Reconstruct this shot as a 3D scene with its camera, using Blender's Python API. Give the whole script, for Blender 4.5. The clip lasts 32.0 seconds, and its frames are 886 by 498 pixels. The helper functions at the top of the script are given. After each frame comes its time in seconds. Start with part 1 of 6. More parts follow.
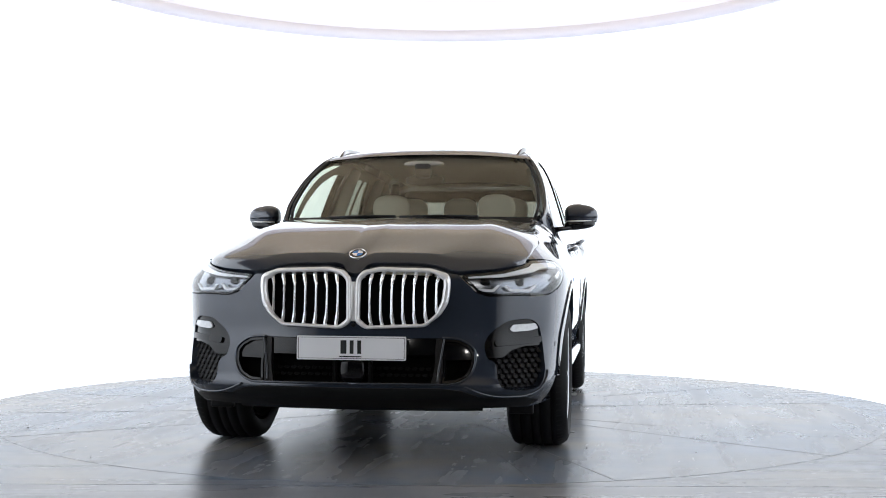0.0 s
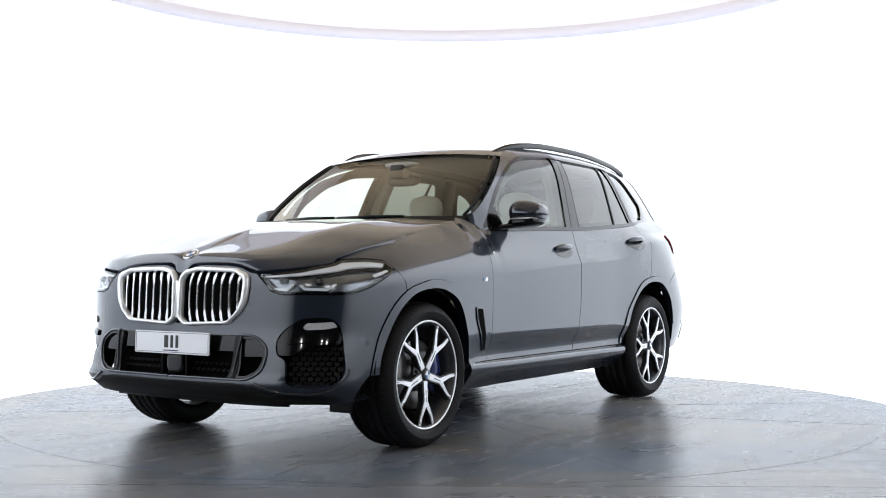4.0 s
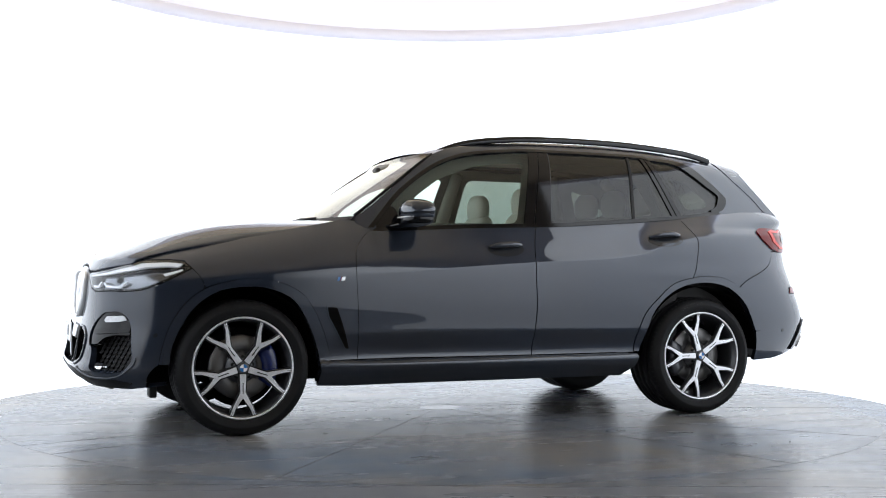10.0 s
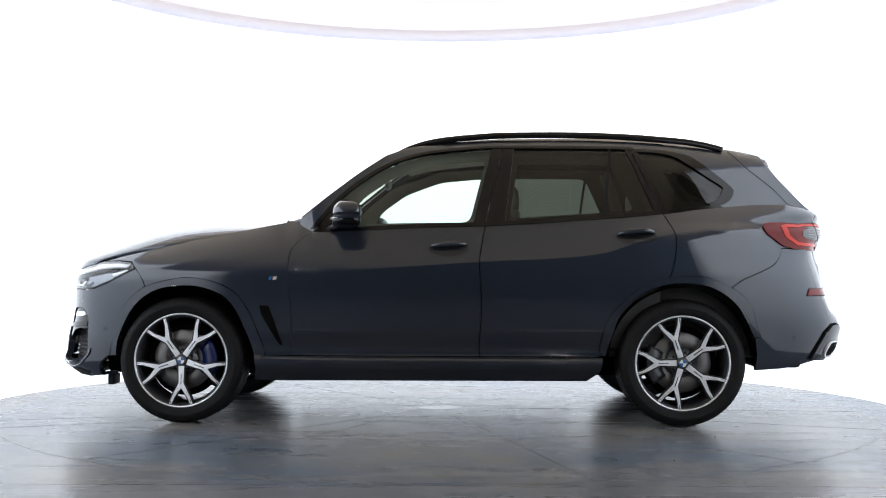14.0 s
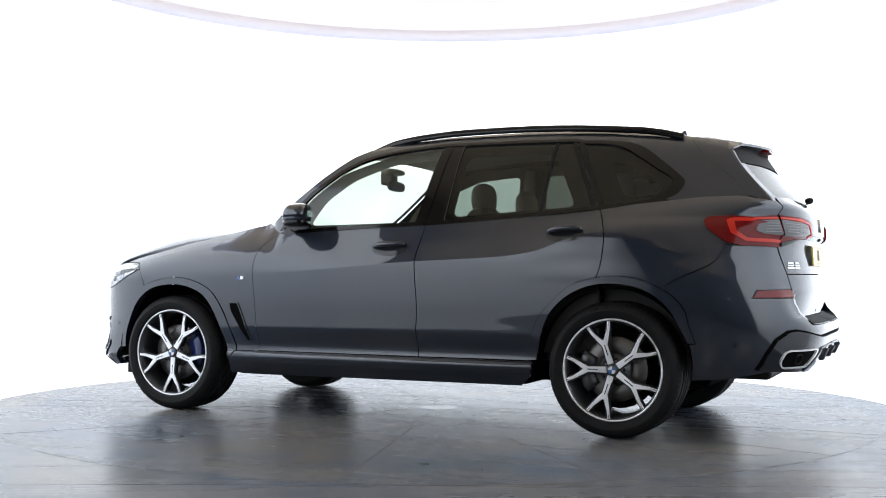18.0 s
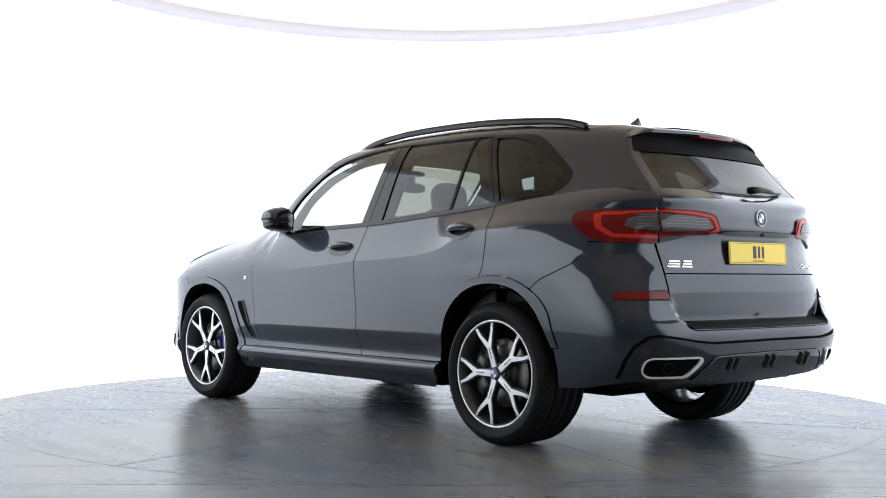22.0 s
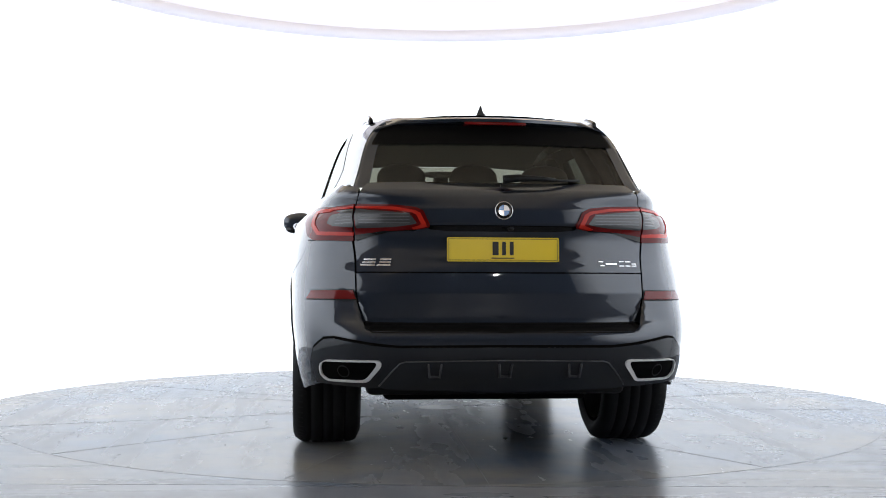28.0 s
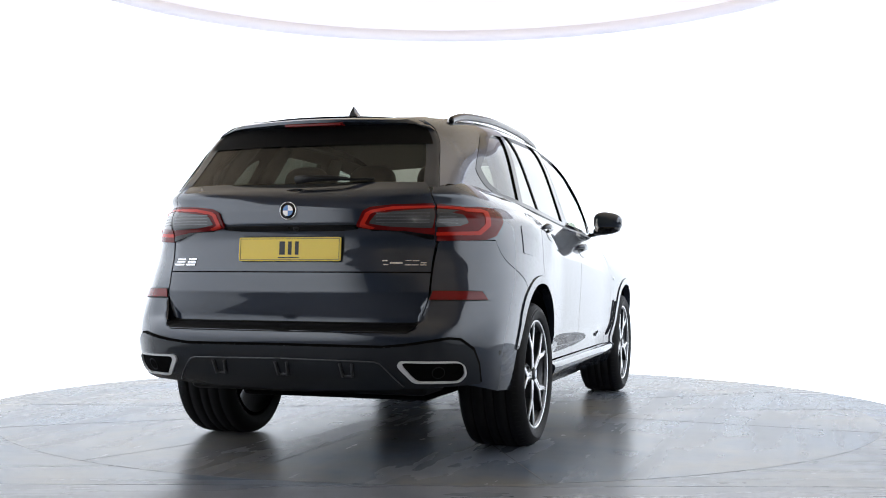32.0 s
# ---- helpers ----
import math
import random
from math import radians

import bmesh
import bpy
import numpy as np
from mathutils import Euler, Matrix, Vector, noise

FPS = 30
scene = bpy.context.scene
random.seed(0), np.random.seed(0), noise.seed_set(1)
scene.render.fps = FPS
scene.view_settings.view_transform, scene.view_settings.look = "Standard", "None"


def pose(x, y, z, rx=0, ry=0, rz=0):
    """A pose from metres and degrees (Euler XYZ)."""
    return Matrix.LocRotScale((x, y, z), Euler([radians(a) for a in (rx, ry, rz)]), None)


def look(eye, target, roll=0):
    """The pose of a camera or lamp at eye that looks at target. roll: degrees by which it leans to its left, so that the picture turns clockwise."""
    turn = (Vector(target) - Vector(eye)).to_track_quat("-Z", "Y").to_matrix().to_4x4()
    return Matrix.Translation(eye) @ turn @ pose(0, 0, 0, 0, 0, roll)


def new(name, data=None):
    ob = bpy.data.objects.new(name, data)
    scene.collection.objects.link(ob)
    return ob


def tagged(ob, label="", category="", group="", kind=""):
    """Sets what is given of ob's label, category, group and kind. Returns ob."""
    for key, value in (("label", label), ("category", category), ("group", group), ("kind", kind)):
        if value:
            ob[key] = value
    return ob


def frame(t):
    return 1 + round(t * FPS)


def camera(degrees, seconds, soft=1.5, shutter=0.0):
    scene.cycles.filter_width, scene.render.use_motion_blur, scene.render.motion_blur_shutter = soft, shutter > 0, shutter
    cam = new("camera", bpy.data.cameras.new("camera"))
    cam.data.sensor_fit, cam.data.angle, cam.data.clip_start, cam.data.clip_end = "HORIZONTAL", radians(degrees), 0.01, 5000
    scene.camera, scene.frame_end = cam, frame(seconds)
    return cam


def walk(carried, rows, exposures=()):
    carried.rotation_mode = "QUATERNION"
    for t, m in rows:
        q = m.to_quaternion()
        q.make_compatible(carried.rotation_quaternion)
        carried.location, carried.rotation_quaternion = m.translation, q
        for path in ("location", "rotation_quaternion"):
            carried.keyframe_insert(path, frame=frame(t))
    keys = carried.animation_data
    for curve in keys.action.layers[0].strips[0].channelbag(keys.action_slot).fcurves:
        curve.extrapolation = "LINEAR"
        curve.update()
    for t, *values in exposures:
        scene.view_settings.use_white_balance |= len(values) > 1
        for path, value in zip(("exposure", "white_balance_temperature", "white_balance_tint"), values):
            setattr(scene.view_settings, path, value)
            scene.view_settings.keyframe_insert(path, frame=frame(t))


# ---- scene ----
from mathutils.geometry import delaunay_2d_cdt

# The camera stands still on its stand; the turntable carries the car round.
cam = camera(43.14, 32.0, soft=1.0)
EYE = pose(0, -7.559, 0.892, 91.314, 0, -0.165) @ pose(0, 0, 0, 0, 0, 0.235)
walk(cam, [(0, EYE), (32, EYE)])

# Heading of the car on the turntable: seconds and degrees
TURN = [(0, -98.88), (1, -104.91), (2, -110.98), (3.5, -120.12), (5.5, -132.11), (7, -140.96), (9, -152.66), (11, -164.43), (13, -176.12), (14.5, -184.58), (16.5, -196.12),
        (18, -205.01), (20, -216.78), (22, -228.58), (24, -240.52), (25.5, -249.37), (27.5, -261.2), (29, -270.1), (30.5, -279.0), (32, -287.86)]

# ---- world and lights ----
world = bpy.data.worlds.new("world")
scene.world = world
world.use_nodes = True
world.node_tree.nodes["Background"].inputs["Color"].default_value = (0.02, 0.021, 0.024, 1)
world.node_tree.nodes["Background"].inputs["Strength"].default_value = 1.0
scene.view_settings.exposure = 0.0


def lamp_panel(x, y, z, size, power, aim):
    """A small bare area light behind the camera, out of view."""
    light = bpy.data.lights.new("lamp_light", "AREA")
    light.shape, light.size, light.size_y, light.energy, light.color = "RECTANGLE", size, size * 0.6, power, (1.0, 0.97, 0.93)
    ob = new("lamp_light", light)
    ob.matrix_world = look((x, y, z), aim)
    return ob


# no lamp is known on the left: the first one is added fill
LAMPS = [(-1.9, -8.1, 2.7), (0.95, -8.1, 2.3), (1.7, -7.9, 2.15)]
for lx, ly, lz in LAMPS:
    lamp_panel(lx, ly, lz, 0.035, 7, (0, -1.5, 0.8))


# ---- materials ----
def material(name, color, rough=0.5, metal=0.0, coat=0.0, scale=0.0, amount=0.15, bump=0.0, detail=6.0, coat_rough=0.03, spec=0.5):
    """A principled surface with broad and fine variation of its colour and roughness."""
    m = bpy.data.materials.new(name)
    m.use_nodes = True
    nt = m.node_tree
    b = nt.nodes["Principled BSDF"]
    b.inputs["Base Color"].default_value = (*color, 1)
    b.inputs["Roughness"].default_value = rough
    b.inputs["Metallic"].default_value = metal
    b.inputs["Coat Weight"].default_value = coat
    b.inputs["Coat Roughness"].default_value = coat_rough
    b.inputs["Specular IOR Level"].default_value = spec
    if scale:
        tc = nt.nodes.new("ShaderNodeTexCoord")
        n1 = nt.nodes.new("ShaderNodeTexNoise")
        n1.inputs["Scale"].default_value, n1.inputs["Detail"].default_value = scale, detail
        n2 = nt.nodes.new("ShaderNodeTexNoise")
        n2.inputs["Scale"].default_value, n2.inputs["Detail"].default_value = scale * 11, 4
        mix = nt.nodes.new("ShaderNodeMath")
        mix.operation = "MULTIPLY_ADD"
        mix.inputs[1].default_value = 0.5
        half = nt.nodes.new("ShaderNodeMath")
        half.operation = "MULTIPLY"
        half.inputs[1].default_value = 0.5
        for n in (n1, n2):
            nt.links.new(tc.outputs["Object"], n.inputs["Vector"])
        nt.links.new(n2.outputs["Fac"], half.inputs[0])
        nt.links.new(n1.outputs["Fac"], mix.inputs[0])
        nt.links.new(half.outputs[0], mix.inputs[2])
        ramp = nt.nodes.new("ShaderNodeMix")
        ramp.data_type = "RGBA"
        ramp.inputs[6].default_value = (*[c * (1 - amount) for c in color], 1)
        ramp.inputs[7].default_value = (*[min(1, c * (1 + amount)) for c in color], 1)
        nt.links.new(mix.outputs[0], ramp.inputs[0])
        nt.links.new(ramp.outputs[2], b.inputs["Base Color"])
        rr = nt.nodes.new("ShaderNodeMapRange")
        rr.inputs[3].default_value, rr.inputs[4].default_value = max(0.01, rough * (1 - amount)), min(1, rough * (1 + amount))
        nt.links.new(mix.outputs[0], rr.inputs[0])
        nt.links.new(rr.outputs[0], b.inputs["Roughness"])
        if bump:
            bp = nt.nodes.new("ShaderNodeBump")
            bp.inputs["Strength"].default_value, bp.inputs["Distance"].default_value = 1.0, bump
            nt.links.new(mix.outputs[0], bp.inputs["Height"])
            nt.links.new(bp.outputs[0], b.inputs["Normal"])
    return m


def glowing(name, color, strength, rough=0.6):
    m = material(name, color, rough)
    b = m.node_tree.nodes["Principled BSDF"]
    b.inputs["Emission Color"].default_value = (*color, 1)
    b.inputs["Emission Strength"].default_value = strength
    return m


def clear(name, color, rough=0.0, tint=(1.0, 1.0, 1.0), gloss=0.93):
    """Thin tinted glass: a see-through pane that mirrors at its surface."""
    m = bpy.data.materials.new(name)
    m.use_nodes = True
    nt = m.node_tree
    nt.nodes.remove(nt.nodes["Principled BSDF"])
    out = nt.nodes["Material Output"]
    tr = nt.nodes.new("ShaderNodeBsdfTransparent")
    tr.inputs[0].default_value = (*color, 1)
    gl = nt.nodes.new("ShaderNodeBsdfGlossy")
    gl.inputs["Roughness"].default_value = rough
    gl.inputs[0].default_value = (*tint, 1)
    lw = nt.nodes.new("ShaderNodeLayerWeight")
    lw.inputs[0].default_value = 0.5
    pw = nt.nodes.new("ShaderNodeMath")
    pw.operation = "POWER"
    pw.inputs[1].default_value = 4.0
    fr = nt.nodes.new("ShaderNodeMath")
    fr.operation = "MULTIPLY_ADD"
    fr.inputs[1].default_value, fr.inputs[2].default_value = gloss, 0.045 * gloss
    nt.links.new(lw.outputs["Facing"], pw.inputs[0])
    nt.links.new(pw.outputs[0], fr.inputs[0])
    mx = nt.nodes.new("ShaderNodeMixShader")
    nt.links.new(fr.outputs[0], mx.inputs[0])
    nt.links.new(tr.outputs[0], mx.inputs[1])
    nt.links.new(gl.outputs[0], mx.inputs[2])
    nt.links.new(mx.outputs[0], out.inputs[0])
    return m


PAINT = material("grey_metallic_paint", (0.0240, 0.0308, 0.0445), 0.42, 0.6, 1.0, 900, 0.25, coat_rough=0.015, spec=0.0)
PAINT.node_tree.nodes["Principled BSDF"].inputs["Coat IOR"].default_value = 1.70
DARK_PAINT = material("dark_grey_gloss_paint", (0.020, 0.0225, 0.027), 0.5, 0.4, 1.0, 900, 0.2, coat_rough=0.03, spec=0.0)
BLACK_GLOSS = material("black_gloss_trim", (0.004, 0.004, 0.0045), 0.08, 0, 0.0, spec=0.4)
BLACK_PLASTIC = material("black_plastic", (0.006, 0.006, 0.0064), 0.5, scale=60, amount=0.2, spec=0.25)
RUBBER = material("tyre_rubber", (0.011, 0.011, 0.0115), 0.6, scale=40, amount=0.25, bump=0.0006, spec=0.14)
# near-black: shade in recesses, gaps and under the car put into the colour
SHADE = material("shade_black", (0.003, 0.003, 0.003), 0.9, scale=20, amount=0.2, spec=0.05)
CHROME = material("satin_chrome", (0.84, 0.84, 0.85), 0.26, 0.85, scale=30, amount=0.1)
ALLOY = material("machined_alloy", (0.84, 0.85, 0.87), 0.28, 0.6, scale=120, amount=0.1)
ALLOY_DARK = material("dark_grey_alloy", (0.085, 0.088, 0.095), 0.35, 0.6, 0.3, 80, 0.1)
SPOKE_BLACK = material("black_gloss_spoke_paint", (0.014, 0.0145, 0.016), 0.3, 0, 0.3, 80, 0.1, spec=0.3)
STEEL = material("brake_steel", (0.16, 0.155, 0.15), 0.4, 1.0, scale=50, amount=0.2)
BLUE_CALIPER = material("blue_caliper_paint", (0.006, 0.016, 0.10), 0.3, 0, 0.6, 60, 0.15)
RED_LENS = material("red_lens", (0.115, 0.004, 0.004), 0.15, 0, 0.3, 25, 0.2, spec=0.1)
DARK_RED = material("dark_red_reflector", (0.14, 0.006, 0.006), 0.2, 0, 0.6, 60, 0.2, spec=0.1)
RED_GLOW = material("bright_red_lens_bar", (0.46, 0.022, 0.012), 0.2, 0, 0.4, 40, 0.1, spec=0.1)
SMOKE_LENS = material("smoked_lens", (0.07, 0.07, 0.072), 0.2, 0.2, 0.6, 90, 0.25, spec=0.2)
WHITE_PLATE = material("white_plate", (0.82, 0.83, 0.86), 0.3, 0, 0.4, 20, 0.03)
YELLOW_PLATE = material("yellow_plate", (0.78, 0.56, 0.015), 0.3, 0, 0.4, 20, 0.04)
BLACK_INK = material("black_ink", (0.01, 0.01, 0.01), 0.4)
IVORY = material("ivory_leather", (0.66, 0.62, 0.55), 0.5, scale=30, amount=0.08, bump=0.0005)
CABIN_DARK = material("dark_cabin_trim", (0.03, 0.028, 0.026), 0.6, scale=30, amount=0.2)
HEADLINER = material("grey_headliner", (0.32, 0.30, 0.27), 0.9, scale=40, amount=0.08)
HEADLINER_DARK = material("grey_window_trim", (0.12, 0.115, 0.105), 0.9, scale=40, amount=0.08)
BADGE_BLUE = material("badge_blue", (0.03, 0.16, 0.45), 0.2, 0, 0.8)
BADGE_WHITE = material("badge_white", (0.8, 0.8, 0.8), 0.2, 0, 0.8)
LAMP_CLEAR = material("clear_lamp_housing", (0.25, 0.257, 0.275), 0.2, 0.95, 0.0, 40, 0.3)
LAMP_BRIGHT = material("bright_lamp_reflector", (0.90, 0.91, 0.93), 0.25, 0.0, 0.6, 40, 0.06)
FOG_LENS = material("clear_fog_lens", (0.62, 0.63, 0.65), 0.2, 0.3, 0.8, 60, 0.5, detail=2)
BRIGHT_CHROME = material("bright_chrome", (0.92, 0.92, 0.93), 0.15, 0.4, scale=30, amount=0.08)
GLASS = clear("windscreen_glass", (0.70, 0.80, 0.75))
SCREEN_GLASS = clear("laminated_windscreen_glass", (0.76, 0.76, 0.69), tint=(0.90, 0.85, 0.74))
TINTED = clear("privacy_glass", (0.17, 0.19, 0.165))
TINTED_DARK = clear("smoked_rear_glass", (0.13, 0.135, 0.115), gloss=0.6)
LENS = clear("lamp_lens", (0.90, 0.92, 0.94), gloss=0.85)
# the wall itself is made to glow, in place of unseen lamps
WALL_GLOW = glowing("glowing_white_wall", (0.87, 0.925, 1.0), 1.65, 0.9)
# the glow is faded towards the opening, which softens its edge in reflections
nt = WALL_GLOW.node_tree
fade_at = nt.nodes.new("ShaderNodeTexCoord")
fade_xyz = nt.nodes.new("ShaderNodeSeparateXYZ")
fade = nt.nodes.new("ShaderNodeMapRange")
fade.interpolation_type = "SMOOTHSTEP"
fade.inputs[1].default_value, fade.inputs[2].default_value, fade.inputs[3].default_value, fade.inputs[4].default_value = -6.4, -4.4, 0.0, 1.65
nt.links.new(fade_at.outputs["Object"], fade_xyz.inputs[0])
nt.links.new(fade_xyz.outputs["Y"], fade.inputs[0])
# and beside the car the foot is dimmed: falloff put into the glow
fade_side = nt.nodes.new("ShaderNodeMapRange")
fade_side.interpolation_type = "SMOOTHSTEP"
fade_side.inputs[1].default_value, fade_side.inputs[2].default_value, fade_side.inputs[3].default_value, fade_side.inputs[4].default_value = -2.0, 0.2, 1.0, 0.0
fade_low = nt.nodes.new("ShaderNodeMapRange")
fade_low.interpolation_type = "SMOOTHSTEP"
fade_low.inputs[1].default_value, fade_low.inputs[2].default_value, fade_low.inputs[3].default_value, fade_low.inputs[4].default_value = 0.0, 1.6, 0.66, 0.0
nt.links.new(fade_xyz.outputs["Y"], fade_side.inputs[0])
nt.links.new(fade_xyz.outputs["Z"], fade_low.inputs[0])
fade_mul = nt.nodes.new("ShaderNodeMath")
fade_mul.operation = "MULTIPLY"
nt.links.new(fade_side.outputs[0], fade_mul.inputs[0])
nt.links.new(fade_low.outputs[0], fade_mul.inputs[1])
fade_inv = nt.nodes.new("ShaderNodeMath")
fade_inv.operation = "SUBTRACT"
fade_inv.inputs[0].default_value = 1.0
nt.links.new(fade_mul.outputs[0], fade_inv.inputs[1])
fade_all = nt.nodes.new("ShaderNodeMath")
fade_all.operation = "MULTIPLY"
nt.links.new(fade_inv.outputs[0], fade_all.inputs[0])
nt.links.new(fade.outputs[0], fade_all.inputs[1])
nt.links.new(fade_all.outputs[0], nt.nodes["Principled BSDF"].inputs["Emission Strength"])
# no lamps: a little glow is added to bring both up to brightness
UPPER_GLOW = glowing("glowing_upper_wall", (0.88, 0.885, 0.985), 0.36, 0.9)
RIM_GLOW = glowing("glowing_lilac_rim", (0.79, 0.795, 0.91), 0.23, 0.8)
CEIL_TAN = material("buff_ceiling_board", (0.74, 0.60, 0.44), 0.8, scale=2, amount=0.05)
MESH_BLACK = material("dull_black_mesh", (0.004, 0.004, 0.0042), 0.6, scale=60, amount=0.2, spec=0.07)
REFLECT_BROWN = material("brown_reflection_board", (0.25, 0.20, 0.155), 0.8, scale=2, amount=0.06)
ROOM_DARK = material("dark_room_paint", (0.11, 0.128, 0.155), 0.8, scale=1.5, amount=0.15)


def concrete(name, cool, warm, rough, spec, swirl=0.0):
    """Power-floated concrete: cool and warm clouds, long trowel streaks, scuffs that turn with the deck, fine dark specks."""
    m = bpy.data.materials.new(name)
    m.use_nodes = True
    nt = m.node_tree
    b = nt.nodes["Principled BSDF"]
    tc = nt.nodes.new("ShaderNodeTexCoord")

    def noise_of(scale, detail, stretch=(1, 1, 1), dist=0.0, turn=0.0):
        mp = nt.nodes.new("ShaderNodeMapping")
        mp.inputs["Scale"].default_value = stretch
        mp.inputs["Rotation"].default_value = (0, 0, turn)
        n = nt.nodes.new("ShaderNodeTexNoise")
        n.inputs["Scale"].default_value, n.inputs["Detail"].default_value, n.inputs["Distortion"].default_value = scale, detail, dist
        nt.links.new(tc.outputs["Object"], mp.inputs[0])
        nt.links.new(mp.outputs[0], n.inputs["Vector"])
        return n.outputs["Fac"]

    def span(fac, lo, hi, a=0.0, c=1.0):
        r = nt.nodes.new("ShaderNodeMapRange")
        r.inputs[1].default_value, r.inputs[2].default_value, r.inputs[3].default_value, r.inputs[4].default_value = lo, hi, a, c
        nt.links.new(fac, r.inputs[0])
        return r.outputs[0]

    def blend(fac, a, c):
        x = nt.nodes.new("ShaderNodeMix")
        x.data_type = "RGBA"
        nt.links.new(fac, x.inputs[0])
        for sock, v in ((x.inputs[6], a), (x.inputs[7], c)):
            if isinstance(v, tuple):
                sock.default_value = (*v, 1)
            else:
                nt.links.new(v, sock)
        return x.outputs[2]
    pale = tuple(min(1, 1.25 * (p + q) / 2) for p, q in zip(cool, warm))
    dark = tuple(0.68 * p for p in cool)
    c1 = blend(span(noise_of(0.8, 4, dist=0.3), 0.36, 0.60), cool, warm)
    streak = noise_of(2.4, 5, (0.22, 2.2, 1), 0.2, swirl)
    streak2 = noise_of(3.0, 5, (2.0, 0.3, 1), 0.2, swirl + 0.5)
    c2 = blend(span(streak, 0.40, 0.80, 0, 0.7), c1, pale)
    c3 = blend(span(noise_of(1.7, 4, dist=0.3), 0.46, 0.80, 0, 0.9), c2, dark)
    c4 = blend(span(streak2, 0.50, 0.80, 0, 0.3), c3, pale)
    c5 = blend(span(noise_of(55.0, 3), 0.60, 0.78, 0, 0.22), c4, dark)
    c6 = blend(span(noise_of(11.0, 4), 0.58, 0.80, 0, 0.5), c5, dark)
    nt.links.new(c6, b.inputs["Base Color"])
    add = nt.nodes.new("ShaderNodeMath")
    add.operation = "ADD"
    nt.links.new(span(streak, 0.3, 0.75, rough * 0.84, rough * 1.05), add.inputs[0])
    nt.links.new(span(noise_of(4.0, 4), 0.35, 0.75, -0.006, 0.012), add.inputs[1])
    nt.links.new(add.outputs[0], b.inputs["Roughness"])
    b.inputs["Specular IOR Level"].default_value = spec
    return m


CONCRETE = concrete("polished_concrete", (0.104, 0.134, 0.186), (0.205, 0.186, 0.160), 0.285, 0.155, 0.4)
CONCRETE_OUT = concrete("worn_concrete", (0.152, 0.165, 0.198), (0.190, 0.186, 0.188), 0.30, 0.16)
CAP_GREY = concrete("pale_cement_cap", (0.20, 0.20, 0.19), (0.27, 0.26, 0.24), 0.24, 0.25)
SEAM = material("floor_joint", (0.075, 0.078, 0.08), 0.6)


# ---- mesh helpers ----
def part(name, bm, mat, parent=None, label="", smooth=True):
    me = bpy.data.meshes.new(name)
    bm.normal_update()
    for f in bm.faces:
        f.smooth = smooth
    lay = bm.verts.layers.float_vector.get("skin")
    own = None
    if lay:
        own = []
        for f in bm.faces:
            keep = f.material_index == 0
            own += [tuple(lp.vert[lay]) if keep else (0.0, 0.0, 0.0) for lp in f.loops]
            f.material_index = 0
    bm.to_mesh(me)
    bm.free()
    if own:
        me.normals_split_custom_set(own)
    me.materials.append(mat)
    ob = new(name, me)
    ob.parent = parent
    if label:
        tagged(ob, label)
    return ob


def empty(name, label, category, m=None, group=""):
    ob = new(name)
    ob.empty_display_size = 0.1
    if m is not None:
        ob.matrix_basis = m
    return tagged(ob, label, category, group)


def box(bm, x0, x1, y0, y1, z0, z1, bevel=0.0):
    r = bmesh.ops.create_cube(bm, size=1.0)
    vs = r["verts"]
    for v in vs:
        v.co = Vector(((x0 + x1) / 2 + v.co.x * (x1 - x0), (y0 + y1) / 2 + v.co.y * (y1 - y0), (z0 + z1) / 2 + v.co.z * (z1 - z0)))
    if bevel:
        es = list({e for v in vs for e in v.link_edges})
        bmesh.ops.bevel(bm, geom=es, offset=bevel, segments=3, profile=0.5, affect="EDGES")
    return bm


def lathe(bm, profile, n=64, axis="y", start=0.0, sweep=2 * math.pi):
    """Turns (radius, along) points round the axis."""
    closed = abs(sweep - 2 * math.pi) < 1e-6
    cols = n if closed else n + 1
    rings = []
    for r, a in profile:
        ring = []
        for i in range(cols):
            t = start + sweep * i / n
            c, s = r * math.cos(t), r * math.sin(t)
            ring.append(bm.verts.new((c, a, s) if axis == "y" else (c, s, a)))
        rings.append(ring)
    for k in range(len(rings) - 1):
        for i in range(cols if closed else cols - 1):
            j = (i + 1) % cols
            bm.faces.new((rings[k][i], rings[k][j], rings[k + 1][j], rings[k + 1][i]))
    bmesh.ops.recalc_face_normals(bm, faces=bm.faces)
    return bm


def tube(bm, pts, radius, n=8, flat=1.0):
    """A round bar along points; its ends are closed."""
    pts = [Vector(p) for p in pts]
    rings = []
    for i, p in enumerate(pts):
        d = (pts[min(i + 1, len(pts) - 1)] - pts[max(i - 1, 0)]).normalized()
        a = d.cross(Vector((0, 0, 1)))
        if a.length < 1e-3:
            a = d.cross(Vector((0, 1, 0)))
        a.normalize()
        b = a.cross(d)
        rr = radius[i] if isinstance(radius, (list, tuple)) else radius
        rings.append([bm.verts.new(p + a * rr * math.cos(2 * math.pi * k / n) + b * rr * flat * math.sin(2 * math.pi * k / n)) for k in range(n)])
    for r0, r1 in zip(rings, rings[1:]):
        for k in range(n):
            bm.faces.new((r0[k], r0[(k + 1) % n], r1[(k + 1) % n], r1[k]))
    bm.faces.new(rings[0][::-1])
    bm.faces.new(rings[-1])
    bmesh.ops.recalc_face_normals(bm, faces=bm.faces)
    return bm


